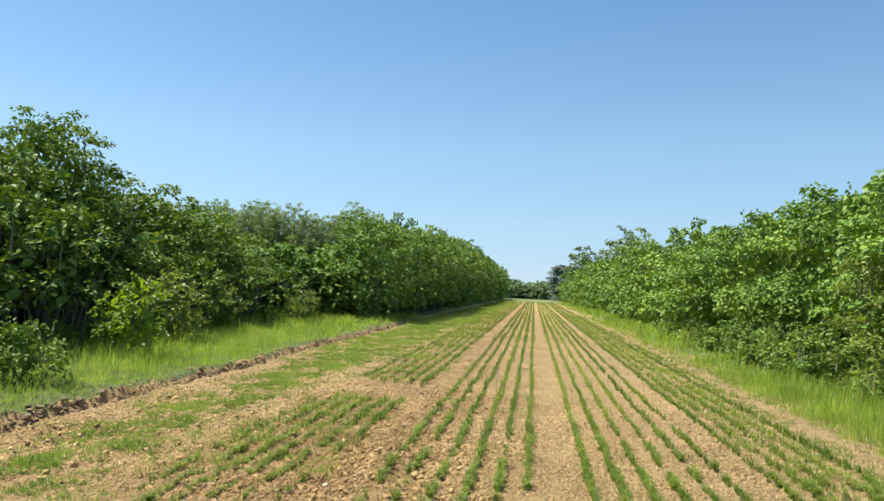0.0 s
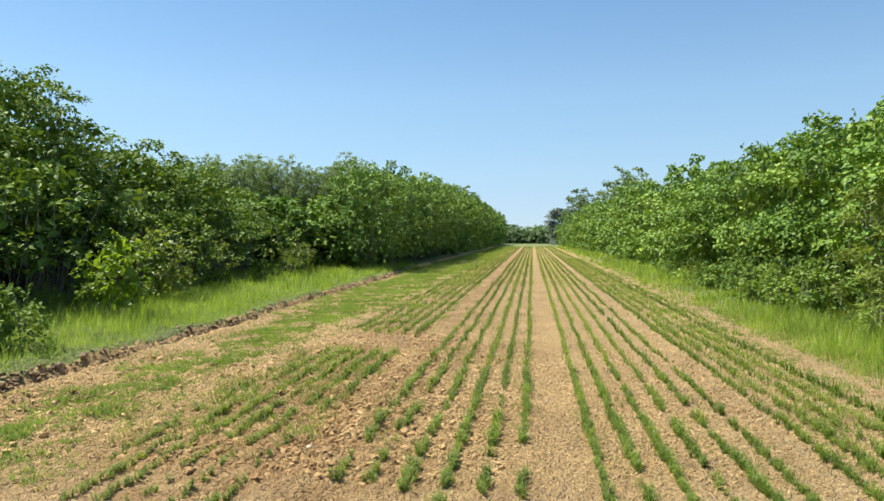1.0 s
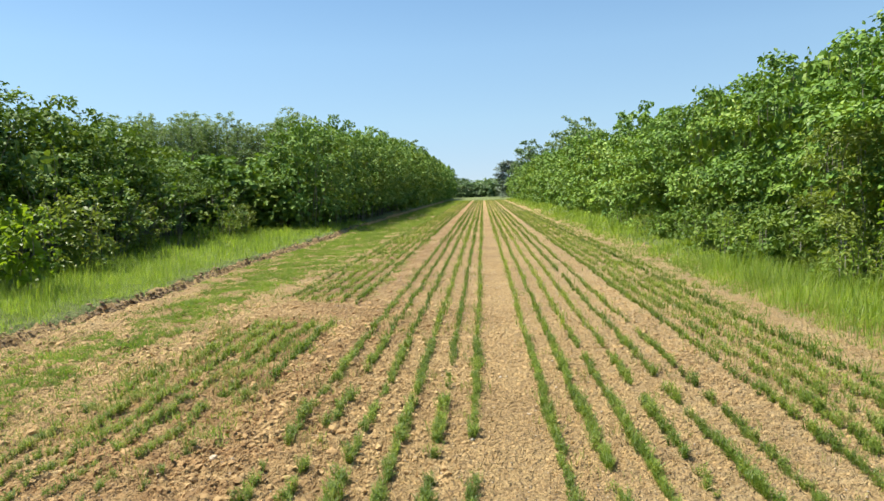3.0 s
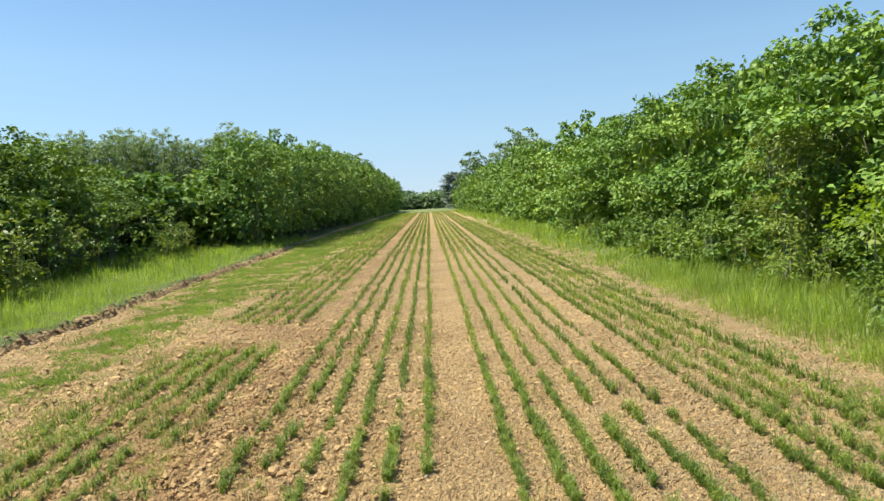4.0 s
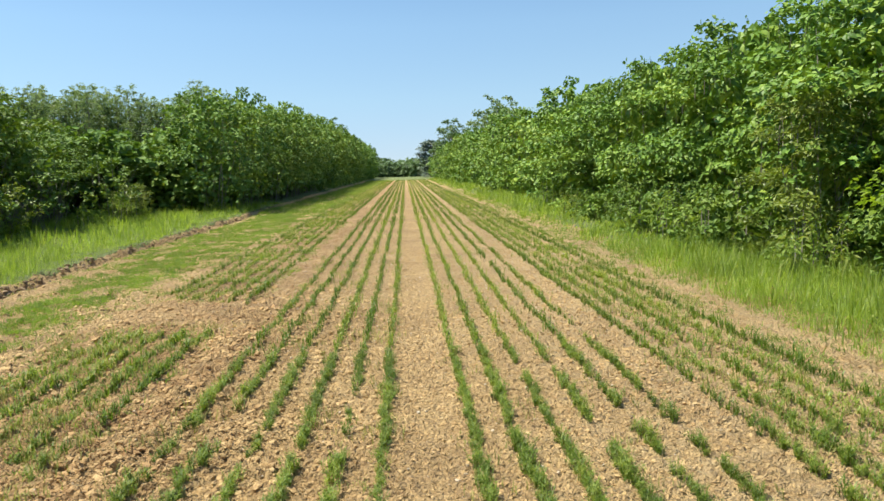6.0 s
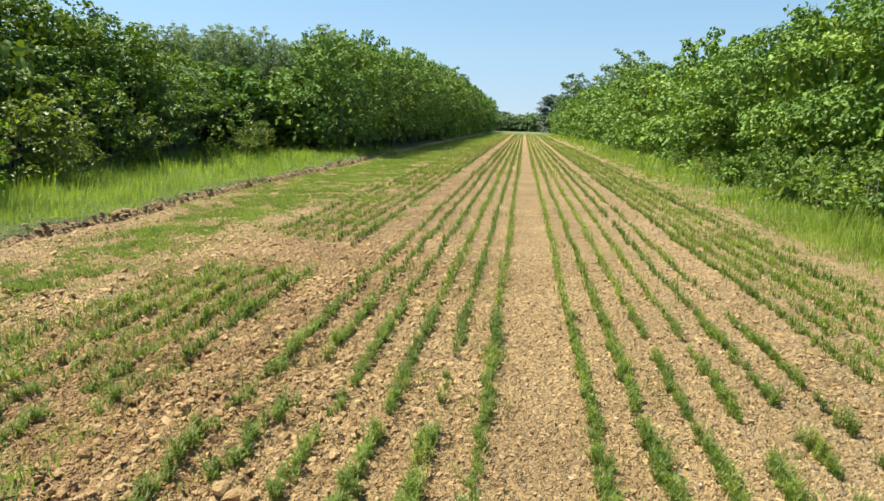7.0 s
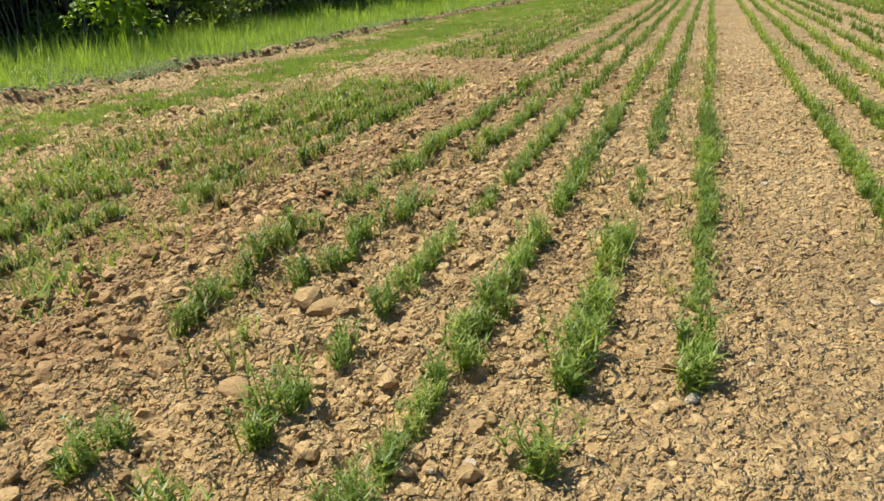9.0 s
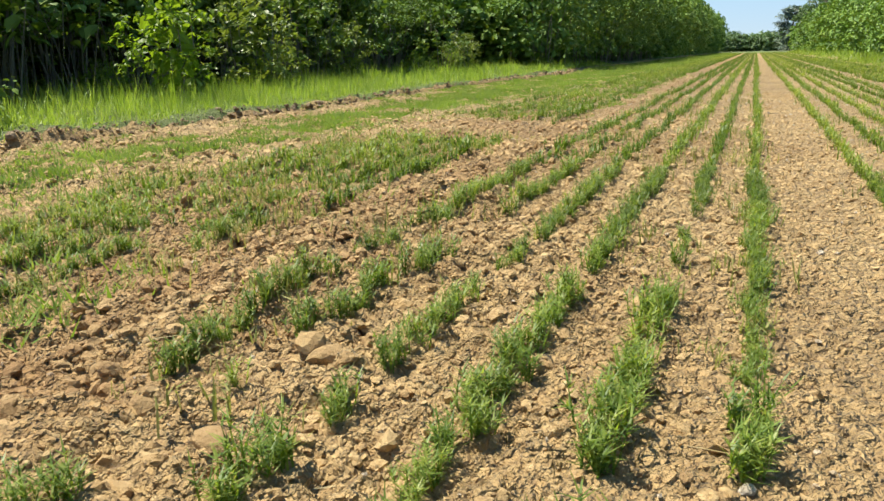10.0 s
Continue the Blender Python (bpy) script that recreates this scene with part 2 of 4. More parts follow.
def leaf_material(name, stops, through_col, amount=0.4, rough=0.45, gloss=0.4):
    m, t, b = material(name, rough)
    pos, isl = place_vec(t)
    info = t.nodes.new("ShaderNodeObjectInfo")
    r = maths(t, "MULTIPLY_ADD", info.outputs["Random"], 0.4, maths(t, "MULTIPLY", isl, 0.6))
    col = ramp(t, r, stops)
    patch = ramp(t, noise_tex(t, 1.1, 3, 0.6, pos), [(0.35, (0.78, 0.80, 0.75)), (0.65, (1.15, 1.12, 1.0))])
    col = mix(t, 1.0, col, patch, "MULTIPLY")
    b.inputs["Specular IOR Level"].default_value = gloss
    t.links.new(col, b.inputs["Base Color"])
    tr = t.nodes.new("ShaderNodeBsdfTranslucent")
    t.links.new(mix(t, 1.0, col, through_col, "MULTIPLY"), tr.inputs["Color"])
    sh = t.nodes.new("ShaderNodeMixShader")
    sh.inputs[0].default_value = amount
    t.links.new(b.outputs[0], sh.inputs[1])
    t.links.new(tr.outputs[0], sh.inputs[2])
    t.links.new(sh.outputs[0], t.nodes["Material Output"].inputs[0])
    return m


def bark_material():
    m, t, b = material("bark", 0.9)
    pos, isl = place_vec(t)
    col = ramp(t, maths(t, "MULTIPLY_ADD", noise_tex(t, 25, 5, 0.7, pos), 0.6, maths(t, "MULTIPLY", isl, 0.4)),
               [(0.3, (0.09, 0.075, 0.055)), (0.55, (0.19, 0.165, 0.125)), (0.75, (0.32, 0.295, 0.24))])
    t.links.new(col, b.inputs["Base Color"])
    bump(t, b, noise_tex(t, 60, 4, 0.7, pos), 0.5, 0.004)
    return m


M_SOIL = soil_material()
M_CLOD = clod_material("clod", [(0.30, (0.318, 0.192, 0.081)), (0.5, (0.510, 0.332, 0.145)), (0.72, (0.690, 0.482, 0.230))])
M_DARK = clod_material("dark_clod", [(0.3, (0.11, 0.072, 0.038)), (0.5, (0.20, 0.132, 0.072)), (0.72, (0.36, 0.26, 0.150))])
M_STONE = clod_material("flint", [(0.3, (0.45, 0.33, 0.20)), (0.5, (0.58, 0.45, 0.30)), (0.7, (0.70, 0.59, 0.44))])
M_CROP = leaf_material("crop_leaf", [(0.0, (0.068, 0.128, 0.016)), (0.5, (0.148, 0.220, 0.037)), (1.0, (0.38, 0.42, 0.11))], (1.7, 1.7, 0.6), 0.42)
M_WEED = leaf_material("weed_leaf", [(0.0, (0.110, 0.185, 0.036)), (0.6, (0.190, 0.270, 0.062)), (1.0, (0.40, 0.40, 0.16))], (1.5, 1.5, 0.6), 0.4, 0.7, 0.12)
M_STRAW = leaf_material("straw", [(0.0, (0.34, 0.26, 0.13)), (1.0, (0.55, 0.45, 0.26))], (1, 1, 0.9), 0.2)
M_DRY = leaf_material("dry_weed_leaf", [(0.0, (0.20, 0.24, 0.07)), (0.5, (0.36, 0.35, 0.14)), (1.0, (0.56, 0.50, 0.26))], (1.3, 1.3, 0.7), 0.4, 0.7, 0.15)
M_GRASS = leaf_material("grass_blade", [(0.0, (0.150, 0.222, 0.036)), (0.55, (0.225, 0.31, 0.056)), (0.85, (0.33, 0.39, 0.095)), (1.0, (0.50, 0.46, 0.23))], (1.5, 1.6, 0.6), 0.45)
M_HAZEL = leaf_material("hazel_leaf", [(0.0, (0.076, 0.150, 0.024)), (0.5, (0.152, 0.262, 0.042)), (1.0, (0.32, 0.42, 0.080))], (1.7, 1.6, 0.4), 0.11, 0.5, 0.25)
M_LEFT = leaf_material("thicket_leaf", [(0.0, (0.070, 0.125, 0.022)), (0.5, (0.125, 0.205, 0.036)), (1.0, (0.26, 0.33, 0.075))], (1.6, 1.6, 0.5), 0.16, 0.55, 0.22)
M_DEEP = leaf_material("deep_leaf", [(0.0, (0.080, 0.150, 0.036)), (0.5, (0.150, 0.248, 0.056)), (1.0, (0.30, 0.385, 0.10))], (1.6, 1.6, 0.5), 0.16, 0.6, 0.2)
M_LIME = leaf_material("young_leaf", [(0.0, (0.11, 0.19, 0.02)), (1.0, (0.24, 0.325, 0.04))], (1.6, 1.6, 0.6), 0.5)
M_GREY = leaf_material("willow_leaf", [(0.0, (0.14, 0.205, 0.085)), (1.0, (0.25, 0.325, 0.14))], (1.3, 1.3, 0.8), 0.35)
M_FINE = leaf_material("thorn_leaf", [(0.0, (0.12, 0.175, 0.030)), (1.0, (0.29, 0.34, 0.075))], (1.5, 1.5, 0.7), 0.35)
# pine and far leaves are paled: distance haze is put into their colour
M_PINE = leaf_material("hazed_pine_needle", [(0.0, (0.10, 0.14, 0.10)), (1.0, (0.18, 0.23, 0.17))], (1, 1, 1), 0.1)
M_FAR = leaf_material("hazed_leaf", [(0.0, (0.10, 0.165, 0.07)), (1.0, (0.19, 0.27, 0.12))], (1.3, 1.3, 0.8), 0.3)
M_BARK = bark_material()


# ---- mesh helpers ----
def mesh_of(name, verts, faces, mat, smooth=False):
    """One mesh from an array of points and an array (or list of arrays) of faces with equal corner counts."""
    me = bpy.data.meshes.new(name)
    faces = np.asarray(faces, np.int32)
    k = faces.shape[1]
    me.vertices.add(len(verts))
    me.vertices.foreach_set("co", np.asarray(verts, np.float32).ravel())
    me.loops.add(faces.size)
    me.loops.foreach_set("vertex_index", faces.ravel())
    me.polygons.add(len(faces))
    me.polygons.foreach_set("loop_start", np.arange(0, faces.size, k, dtype=np.int32))
    me.polygons.foreach_set("use_smooth", np.full(len(faces), smooth))
    me.update(calc_edges=True)
    me.materials.append(mat)
    return me


def under(ob, parent):
    ob.parent = parent
    return ob


def scatter(base_v, base_f, pos, scale, turn, tilt=None, tilt_dir=None):
    """Copies of one small form, turned about z, leaned over and set at each place; one joined point and face array."""
    base_v = np.asarray(base_v, float)
    n, k = len(pos), len(base_v)
    v = base_v[None] * np.asarray(scale, float).reshape(n, 1, -1)
    c, s = np.cos(turn)[:, None], np.sin(turn)[:, None]
    x, y, z = v[..., 0] * c - v[..., 1] * s, v[..., 0] * s + v[..., 1] * c, v[..., 2]
    if tilt is not None:
        ct, st = np.cos(tilt)[:, None], np.sin(tilt)[:, None]
        cd, sd = np.cos(tilt_dir)[:, None], np.sin(tilt_dir)[:, None]
        u, w = x * cd + y * sd, -x * sd + y * cd
        u, z = u * ct + z * st, -u * st + z * ct
        x, y = u * cd - w * sd, u * sd + w * cd
    out = np.stack([x, y, z], -1) + np.asarray(pos, float)[:, None]
    f = np.asarray(base_f, np.int64)[None] + (np.arange(n) * k)[:, None, None]
    return out.reshape(-1, 3), f.reshape(-1, np.asarray(base_f).shape[1])


def joined(pieces):
    vs, fs, at = [], [], 0
    for v, f in pieces:
        vs.append(v)
        fs.append(np.asarray(f) + at)
        at += len(v)
    return np.concatenate(vs), np.concatenate(fs)


def tube(path, radii, sides=5):
    """Tapered round stem along a path, as triangles."""
    path = np.asarray(path, float)
    ang = np.linspace(0, 2 * np.pi, sides, endpoint=False)
    rings = []
    for i, p in enumerate(path):
        d = path[min(i + 1, len(path) - 1)] - path[max(i - 1, 0)]
        d = d / (np.linalg.norm(d) + 1e-9)
        a = np.cross(d, (0.3, 0.9, 0.1))
        a = a / (np.linalg.norm(a) + 1e-9)
        b = np.cross(d, a)
        rings.append(p + radii[i] * (np.cos(ang)[:, None] * a + np.sin(ang)[:, None] * b))
    f = []
    for i in range(len(path) - 1):
        for j in range(sides):
            a, b = i * sides + j, i * sides + (j + 1) % sides
            f += [(a, b, b + sides), (a, b + sides, a + sides)]
    return np.concatenate(rings), np.array(f)


# ---- ground: one sheet to the horizon, fine where the camera passes ----
def stretch(start, fine, bands):
    """Points on a line from start, in steps that grow by a factor up to each given end."""
    at, s = [start], fine
    for end, growth, most in bands:
        while at[-1] < end:
            s = min(s * growth, most)
            at.append(at[-1] + s)
    return np.array(at)


def build_ground():
    left = -stretch(2.4, 0.012, [(5.4, 1.06, 0.040), (3000, 1.14, 400)])
    right = stretch(1.5, 0.012, [(3.4, 1.06, 0.045), (3000, 1.14, 400)])
    gx = np.concatenate([left[::-1], np.arange(-2.389, -1.5, 0.010), np.arange(-1.5, 0.32, 0.0065), np.arange(0.327, 1.495, 0.0110), right])
    front = stretch(7.3, 0.0110, [(12.5, 1.028, 1), (36, 1.04, 1.5), (3000, 1.14, 400)])
    back = 10.1 - stretch(5.05, 0.012, [(3000, 1.2, 400)])
    gy = np.concatenate([back[::-1], np.arange(5.061, 6.5, 0.0065), np.arange(6.505, 7.295, 0.0095), front])
    X, Y = np.meshgrid(gx, gy)
    Z = land(X, Y)
    v = np.stack([X, Y, Z], -1).reshape(-1, 3)
    nx, ny = len(gx), len(gy)
    i = (np.arange(ny - 1)[:, None] * nx + np.arange(nx - 1)[None]).ravel()
    f = np.stack([i, i + 1, i + nx + 1, i + nx], -1)
    ob = new("ground", mesh_of("ground", v, f, M_SOIL, True))
    return tagged(ob, "sandy brown tilled field soil running into grassy banks", "ground", kind="structure")


ground = build_ground()


# ---- clods and stones on the soil ----
def clod_form(seed, rough=0.28, fine=False):
    """Crumbled lump with broken faces and hollows."""
    bm = bmesh.new()
    bmesh.ops.create_icosphere(bm, subdivisions=int(fine) + 1, radius=1)
    r = np.random.default_rng(seed)
    v = np.array([p.co[:] for p in bm.verts])
    f = np.array([[p.index for p in q.verts] for q in bm.faces])
    bm.free()
    swell = np.zeros(len(v))
    for size in (1.8, 3.2, 5.5):
        swell += rough * 0.8 * np.sin(v @ (r.normal(size=3) * size) + r.uniform(0, 6.28)) / (size / 1.8) ** 0.5
    v = v * (1 + swell[:, None])
    dirs = r.normal(size=(6, 3))
    dirs /= np.linalg.norm(dirs, axis=1)[:, None]
    for d in dirs:                                   # broken flat faces
        over = np.clip(v @ d - r.uniform(0.55, 0.9), 0, None)
        v = v - 0.8 * over[:, None] * d
    v = v + r.normal(0, rough * 0.2, v.shape)
    return v * (1.0, r.uniform(0.6, 1.0), r.uniform(0.5, 0.75)), f


def scatter_clods(n, box, lo, hi, seed, keep=None, power=2.2, fine=False):
    r = np.random.default_rng(seed)
    x, y = r.uniform(box[0], box[1], n), r.uniform(box[2], box[3], n)
    ok = np.ones(n, bool) if keep is None else keep(x, y, r)
    x, y = x[ok], y[ok]
    size = lo + (hi - lo) * r.random(len(x)) ** power
    size = size * np.where(x > -0.1, 0.55, 0.72)
    z = land(x, y) - size * 0.15
    out = []
    forms = [clod_form(100 + i, 0.32, fine) for i in range(16)]
    kind = r.integers(0, 16, len(x))
    for i, (v, f) in enumerate(forms):
        k = kind == i
        if k.any():
            out.append(scatter(v, f, np.stack([x, y, z], -1)[k], size[k][:, None], r.uniform(0, 6.28, k.sum()),
                               r.uniform(0, 0.7, k.sum()), r.uniform(0, 6.28, k.sum())))
    return joined(out)


def coarse(x, y, r):
    """More lumps left of the middle strip, few on the rolled strips, none outside the field."""
    p = 0.6 + 0.45 * step(-0.1, -0.9, x) + 0.1 * step(0.6, 1.4, x)
    p = p * (0.55 + 0.6 * (vnoise(x, y, 0.5, 21) > -0.1))
    p = np.where((x > -0.02) & (x < 0.26), p * 0.6, p)
    inside = (x > furrow_x(y) + 0.2) & (x < verge_x(y))
    return inside & (r.random(len(x)) < p)


def build_clods():
    pieces = [scatter_clods(4200, (-2.4, 0.9, 5.0, 7.0), 0.009, 0.024, 31, coarse, 1.6, True),
              scatter_clods(800, (-2.3, -0.1, 5.0, 7.0), 0.014, 0.036, 37, coarse, 1.8, True),
              scatter_clods(3000, (-2.4, 1.4, 5.0, 7.2), 0.005, 0.011, 30, coarse, 1.3),
              scatter_clods(7500, (-3.4, 2.2, 6.8, 11.5), 0.012, 0.044, 34, coarse, 1.6),
              scatter_clods(1500, (-4.6, -2.4, 5.0, 10.5), 0.014, 0.055, 32, coarse, 1.6),
              scatter_clods(3800, (-0.2, 2.9, 5.2, 11), 0.009, 0.034, 39, None, 2.0),
              scatter_clods(3400, (-4.8, 3.2, 9.5, 22), 0.016, 0.050, 33, coarse, 1.5)]
    pieces.append(scatter_clods(2200, (-0.06, 0.30, 6.6, 15), 0.010, 0.030, 41, None, 1.6))
    pieces.append(scatter_clods(1500, (1.40, 1.66, 6.2, 15), 0.010, 0.034, 42, None, 1.6))
    pieces.append(scatter_clods(700, (-1.62, -1.20, 4.8, 9), 0.014, 0.042, 35, None, 1.5, True))
    pieces.append(scatter_clods(1800, (-5.2, -3.9, 5.0, 18), 0.012, 0.045, 38, lambda x, y, r: (x > furrow_x(y) + 0.05) & (x < furrow_x(y) + 0.8), 1.8))
    pieces.append(scatter_clods(500, (-4.4, 3.0, -5, 4.95), 0.012, 0.05, 36, coarse, 1.7))
    v, f = joined(pieces)
    ob = under(new("clods", mesh_of("clods", v, f, M_CLOD)), ground)
    tagged(ob, "loose dry crumbs of sandy soil", kind="stuff")
    r = np.random.default_rng(43)
    n = 5000
    x, y = r.uniform(-2.1, 1.6, n), 4.95 + 4.5 * r.random(n) ** 1.5
    gem = np.array([(1, 0, 0), (-1, .2, 0), (.1, 1, .1), (0, -1, 0), (.2, 0, .7), (0, .1, -.6)])
    sides = [(4, 0, 2), (4, 2, 1), (4, 1, 3), (4, 3, 0), (5, 2, 0), (5, 1, 2), (5, 3, 1), (5, 0, 3)]
    v, f = scatter(gem, sides, np.stack([x, y, land(x, y) + 0.002], -1), (r.uniform(0.003, 0.008, n) * (0.8 + 0.25 * (y - 5)))[:, None] * r.uniform(0.7, 1.2, (n, 3)), r.uniform(0, 6.28, n), r.uniform(0, 1.5, n), r.uniform(0, 6.28, n))
    ob = under(new("crumbs", mesh_of("crumbs", v, f, M_CLOD)), ground)
    tagged(ob, "fine dry crumbs between the clods", kind="stuff")
    n = 1500
    x, y = r.uniform(-2.4, 2.6, n), 4.95 + 9 * r.random(n) ** 1.5
    v, f = scatter(gem, sides, np.stack([x, y, land(x, y) + 0.003], -1), (r.uniform(0.003, 0.009, n) * (0.8 + 0.15 * (y - 5)))[:, None] * r.uniform(0.6, 1.2, (n, 3)), r.uniform(0, 6.28, n), r.uniform(0, 1.5, n), r.uniform(0, 6.28, n))
    ob = under(new("pebbles", mesh_of("pebbles", v, f, M_STONE)), ground)
    tagged(ob, "pale little stones lying in the soil", kind="stuff")
    # the largest near lumps, one by one
    r = np.random.default_rng(44)
    shapes = [mesh_of("clod", *clod_form(200 + i, 0.30, 1), M_CLOD) for i in range(10)]
    made = 0
    while made < 270:
        x, y = r.uniform(-2.4, 1.0), 4.9 + 2.4 * r.random() ** 1.5
        if x > -0.6 and r.random() < 0.8:
            continue
        s = (0.011 + 0.020 * r.random() ** 2.5) * (1.3 if x < -0.7 and y < 6.2 else 1.0 if x < -0.5 else 0.6)
        o = under(new("clod", shapes[made % 10]), ground)
        o.matrix_basis = Matrix.Translation((x, y, float(land(x, y)) - 0.1 * s)) @ Euler((r.uniform(-.3, .3), r.uniform(-.3, .3), r.uniform(0, 6.28))).to_matrix().to_4x4() @ Matrix.Scale(s, 4)
        made += 1
    flints = [mesh_of("stone", *clod_form(300 + i, 0.2, True), M_STONE, False) for i in range(4)]
    spots = [(-1.46, 5.38, 0.022), (-1.34, 5.33, 0.012), (0.21, 6.10, 0.016), (0.25, 6.15, 0.011)]
    spots += [(r.uniform(-2.2, 1.4), r.uniform(5, 9.5), 0.005 + 0.007 * r.random()) for _ in range(70)]
    for i, (x, y, s) in enumerate(spots):
        o = under(new("stone", flints[i % 4]), ground)
        o.matrix_basis = Matrix.Translation((x, y, float(land(x, y)) + 0.3 * s)) @ Euler((r.uniform(-.4, .4), 0, r.uniform(0, 6.28))).to_matrix().to_4x4() @ Matrix.Scale(s, 4)


def build_furrow_lumps():
    """Dark lumps of turned earth along the ploughed edge of the bank."""
    r = np.random.default_rng(51)
    n = 2400
    y = 4.5 + 27 * r.random(n) ** 1.35
    x = furrow_x(y) + r.normal(0.03, 0.06, n)
    size = 0.011 + 0.027 * r.random(n) ** 2 * (0.6 + 0.8 * (vnoise(y * 0, y, 0.45, 52) > 0))
    z = land(x, y) + size * 0.25
    out = []
    for i in range(6):
        k = np.arange(i, n, 6)
        v, f = clod_form(400 + i, 0.35)
        out.append(scatter(v, f, np.stack([x, y, z], -1)[k], size[k][:, None], r.uniform(0, 6.28, len(k)), r.uniform(0, 0.7, len(k)), r.uniform(0, 6.28, len(k))))
    v, f = joined(out)
    ob = under(new("furrow_lumps", mesh_of("furrow_lumps", v, f, M_DARK)), ground)
    tagged(ob, "dark lumps of turned earth along the bank", kind="stuff")


build_clods()
build_furrow_lumps()


# ---- crop ----
def ribbon(base, dirn, length, width, droop, segs):
    """Narrow pointed leaf as triangles."""
    dirn = dirn / np.linalg.norm(dirn)
    side = np.cross(dirn, (0, 0, 1.0))
    if np.linalg.norm(side) < 1e-3:
        side = np.array((1.0, 0, 0))
    side = side / np.linalg.norm(side)
    pts, f = [], []
    for i in range(segs):
        s = i / segs
        w = width * (0.6 + 0.8 * s) * (1 - s) ** 0.4 * 0.5
        c = base + dirn * length * s + np.array((0, 0, -droop * length * s * s))
        pts += [c - side * w, c + side * w]
    pts.append(base + dirn * length + np.array((0, 0, -droop * length)))
    for i in range(segs - 1):
        a = 2 * i
        f += [(a, a + 1, a + 3), (a, a + 3, a + 2)]
    a = 2 * (segs - 1)
    f.append((a, a + 1, a + 2))
    return np.array(pts), np.array(f)


def crop_form(seed, stems, leaves, height, spread, width, segs):
    """Feathery seedling: upright stems carrying many narrow leaves."""
    r = np.random.default_rng(seed)
    out = []
    for _ in range(stems):
        a, lean = r.uniform(0, 6.28), r.uniform(0.05, 0.55)
        d = np.array((math.cos(a) * lean, math.sin(a) * lean, 1.0))
        h = height * r.uniform(0.6, 1.1)
        b = np.array((r.normal(0, spread), r.normal(0, spread), -0.01))
        out.append(ribbon(b, d, h, width * 0.8, 0.05, 2))
        for j in range(leaves):
            s = r.uniform(0.12, 0.95)
            a2 = r.uniform(0, 6.28)
            d2 = np.array((math.cos(a2), math.sin(a2), r.uniform(0.35, 1.3)))
            out.append(ribbon(b + d / np.linalg.norm(d) * h * s, d2, height * r.uniform(0.22, 0.42), width, r.uniform(0, 0.3), segs))
    return joined(out)


# rows across the field with the stretches along them where seedlings stand (x, [(from, to, density)])
END = 100
ROWS = [
    (-0.12, [(4.2, 4.6, .5), (4.78, 5.15, 1), (5.66, 5.88, 1), (5.95, 6.5, .6), (6.5, END, 1)]),
    (-0.32, [(4.78, 5.15, .9), (5.42, 5.5, .8), (5.62, 6.05, 1), (6.14, 6.4, 1), (6.66, 7.5, .75), (7.5, END, .9)]),
    (-0.525, [(4.3, 4.7, .7), (4.85, 6.36, 1.1), (6.5, END, 1.1)]),
    (-0.745, [(4.85, 5.25, 1), (5.35, 5.52, 1), (5.63, 5.72, 1), (5.8, 6.3, 1), (6.45, 6.68, 1), (6.75, 7.3, .75), (7.3, END, .98)]),
    (-0.955, [(4.9, 5.1, .9), (5.2, 5.36, 1), (5.62, 5.66, 1), (5.86, 6.22, 1), (6.3, 6.55, 1), (6.6, 7.3, .65), (7.3, 8.1, .75), (8.1, END, .95)]),
    (-1.15, [(4.9, 5.3, .7), (5.65, 6.12, 1), (6.14, 6.3, .8), (6.38, 6.65, 1), (6.75, 7.35, .6), (7.35, 7.55, .9), (7.55, 7.85, .7), (7.85, END, .95)]),
    (0.328, [(3.6, END, 1)]),
    (0.534, [(3.6, 6.60, .8), (6.72, END, .9)]),
    (0.740, [(3.8, 6.60, 1), (6.68, 7.50, 1), (7.78, END, 1)]),
    (0.946, [(4.4, 5.3, .55), (5.4, 6.42, .85), (6.42, 6.74, .55), (6.74, 7.34, .85), (7.34, 7.95, .45), (7.95, END, .9)]),
    (1.152, [(4.7, 6.14, .9), (6.25, 6.60, .8), (6.86, END, .95)]),
    (1.352, [(4.3, 6.15, .75), (6.25, 6.75, .8), (6.75, 7.10, .35), (7.10, 8.14, .9), (8.14, 8.77, .4), (8.77, END, .9)]),
    (1.705, [(3.8, 5.85, .8), (5.95, 7.1, .85), (7.2, END, 1)]),
    (1.880, [(4.2, 7.1, .8), (7.3, 7.88, .85), (8.05, END, .85)]),
    (2.075, [(4.5, END, .92)]), (2.275, [(5, END, .92)]), (2.480, [(5.5, END, .85)]), (2.690, [(11, END, .55)]),
    (-1.65, [(4.3, 4.9, .5), (5.0, 5.6, .6), (6.3, 6.7, .5), (6.9, 9.08, 1.06), (10.3, END, .9)]),
    (-1.855, [(4.2, 5.2, .6), (5.4, 6.3, .7), (6.5, 9.03, 1.06), (10.4, END, .85)]),
    (-2.06, [(4.2, 5.4, .75), (5.5, 7.0, .85), (7.1, 9.1, 1.06), (10.5, END, .9)]),
    (-2.25, [(4.3, 5.6, .7), (5.7, 9.1, 1.06), (10.6, END, .85)]),
    (-2.43, [(4.4, 5.6, .65), (5.8, 7.0, .7), (7.3, 9.0, 1.06), (10.7, END, .85)]),
    (-2.61, [(4.6, 6.3, .4), (6.5, 8.95, .65), (11.0, END, .75)]),
]
NEAR_FORMS = [crop_form(500 + i, 8, 15, 0.090, 0.012, 0.0066, 1) for i in range(8)]
MID_FORMS = [crop_form(520 + i, 4, 6, 0.100, 0.015, 0.014, 1) for i in range(6)]
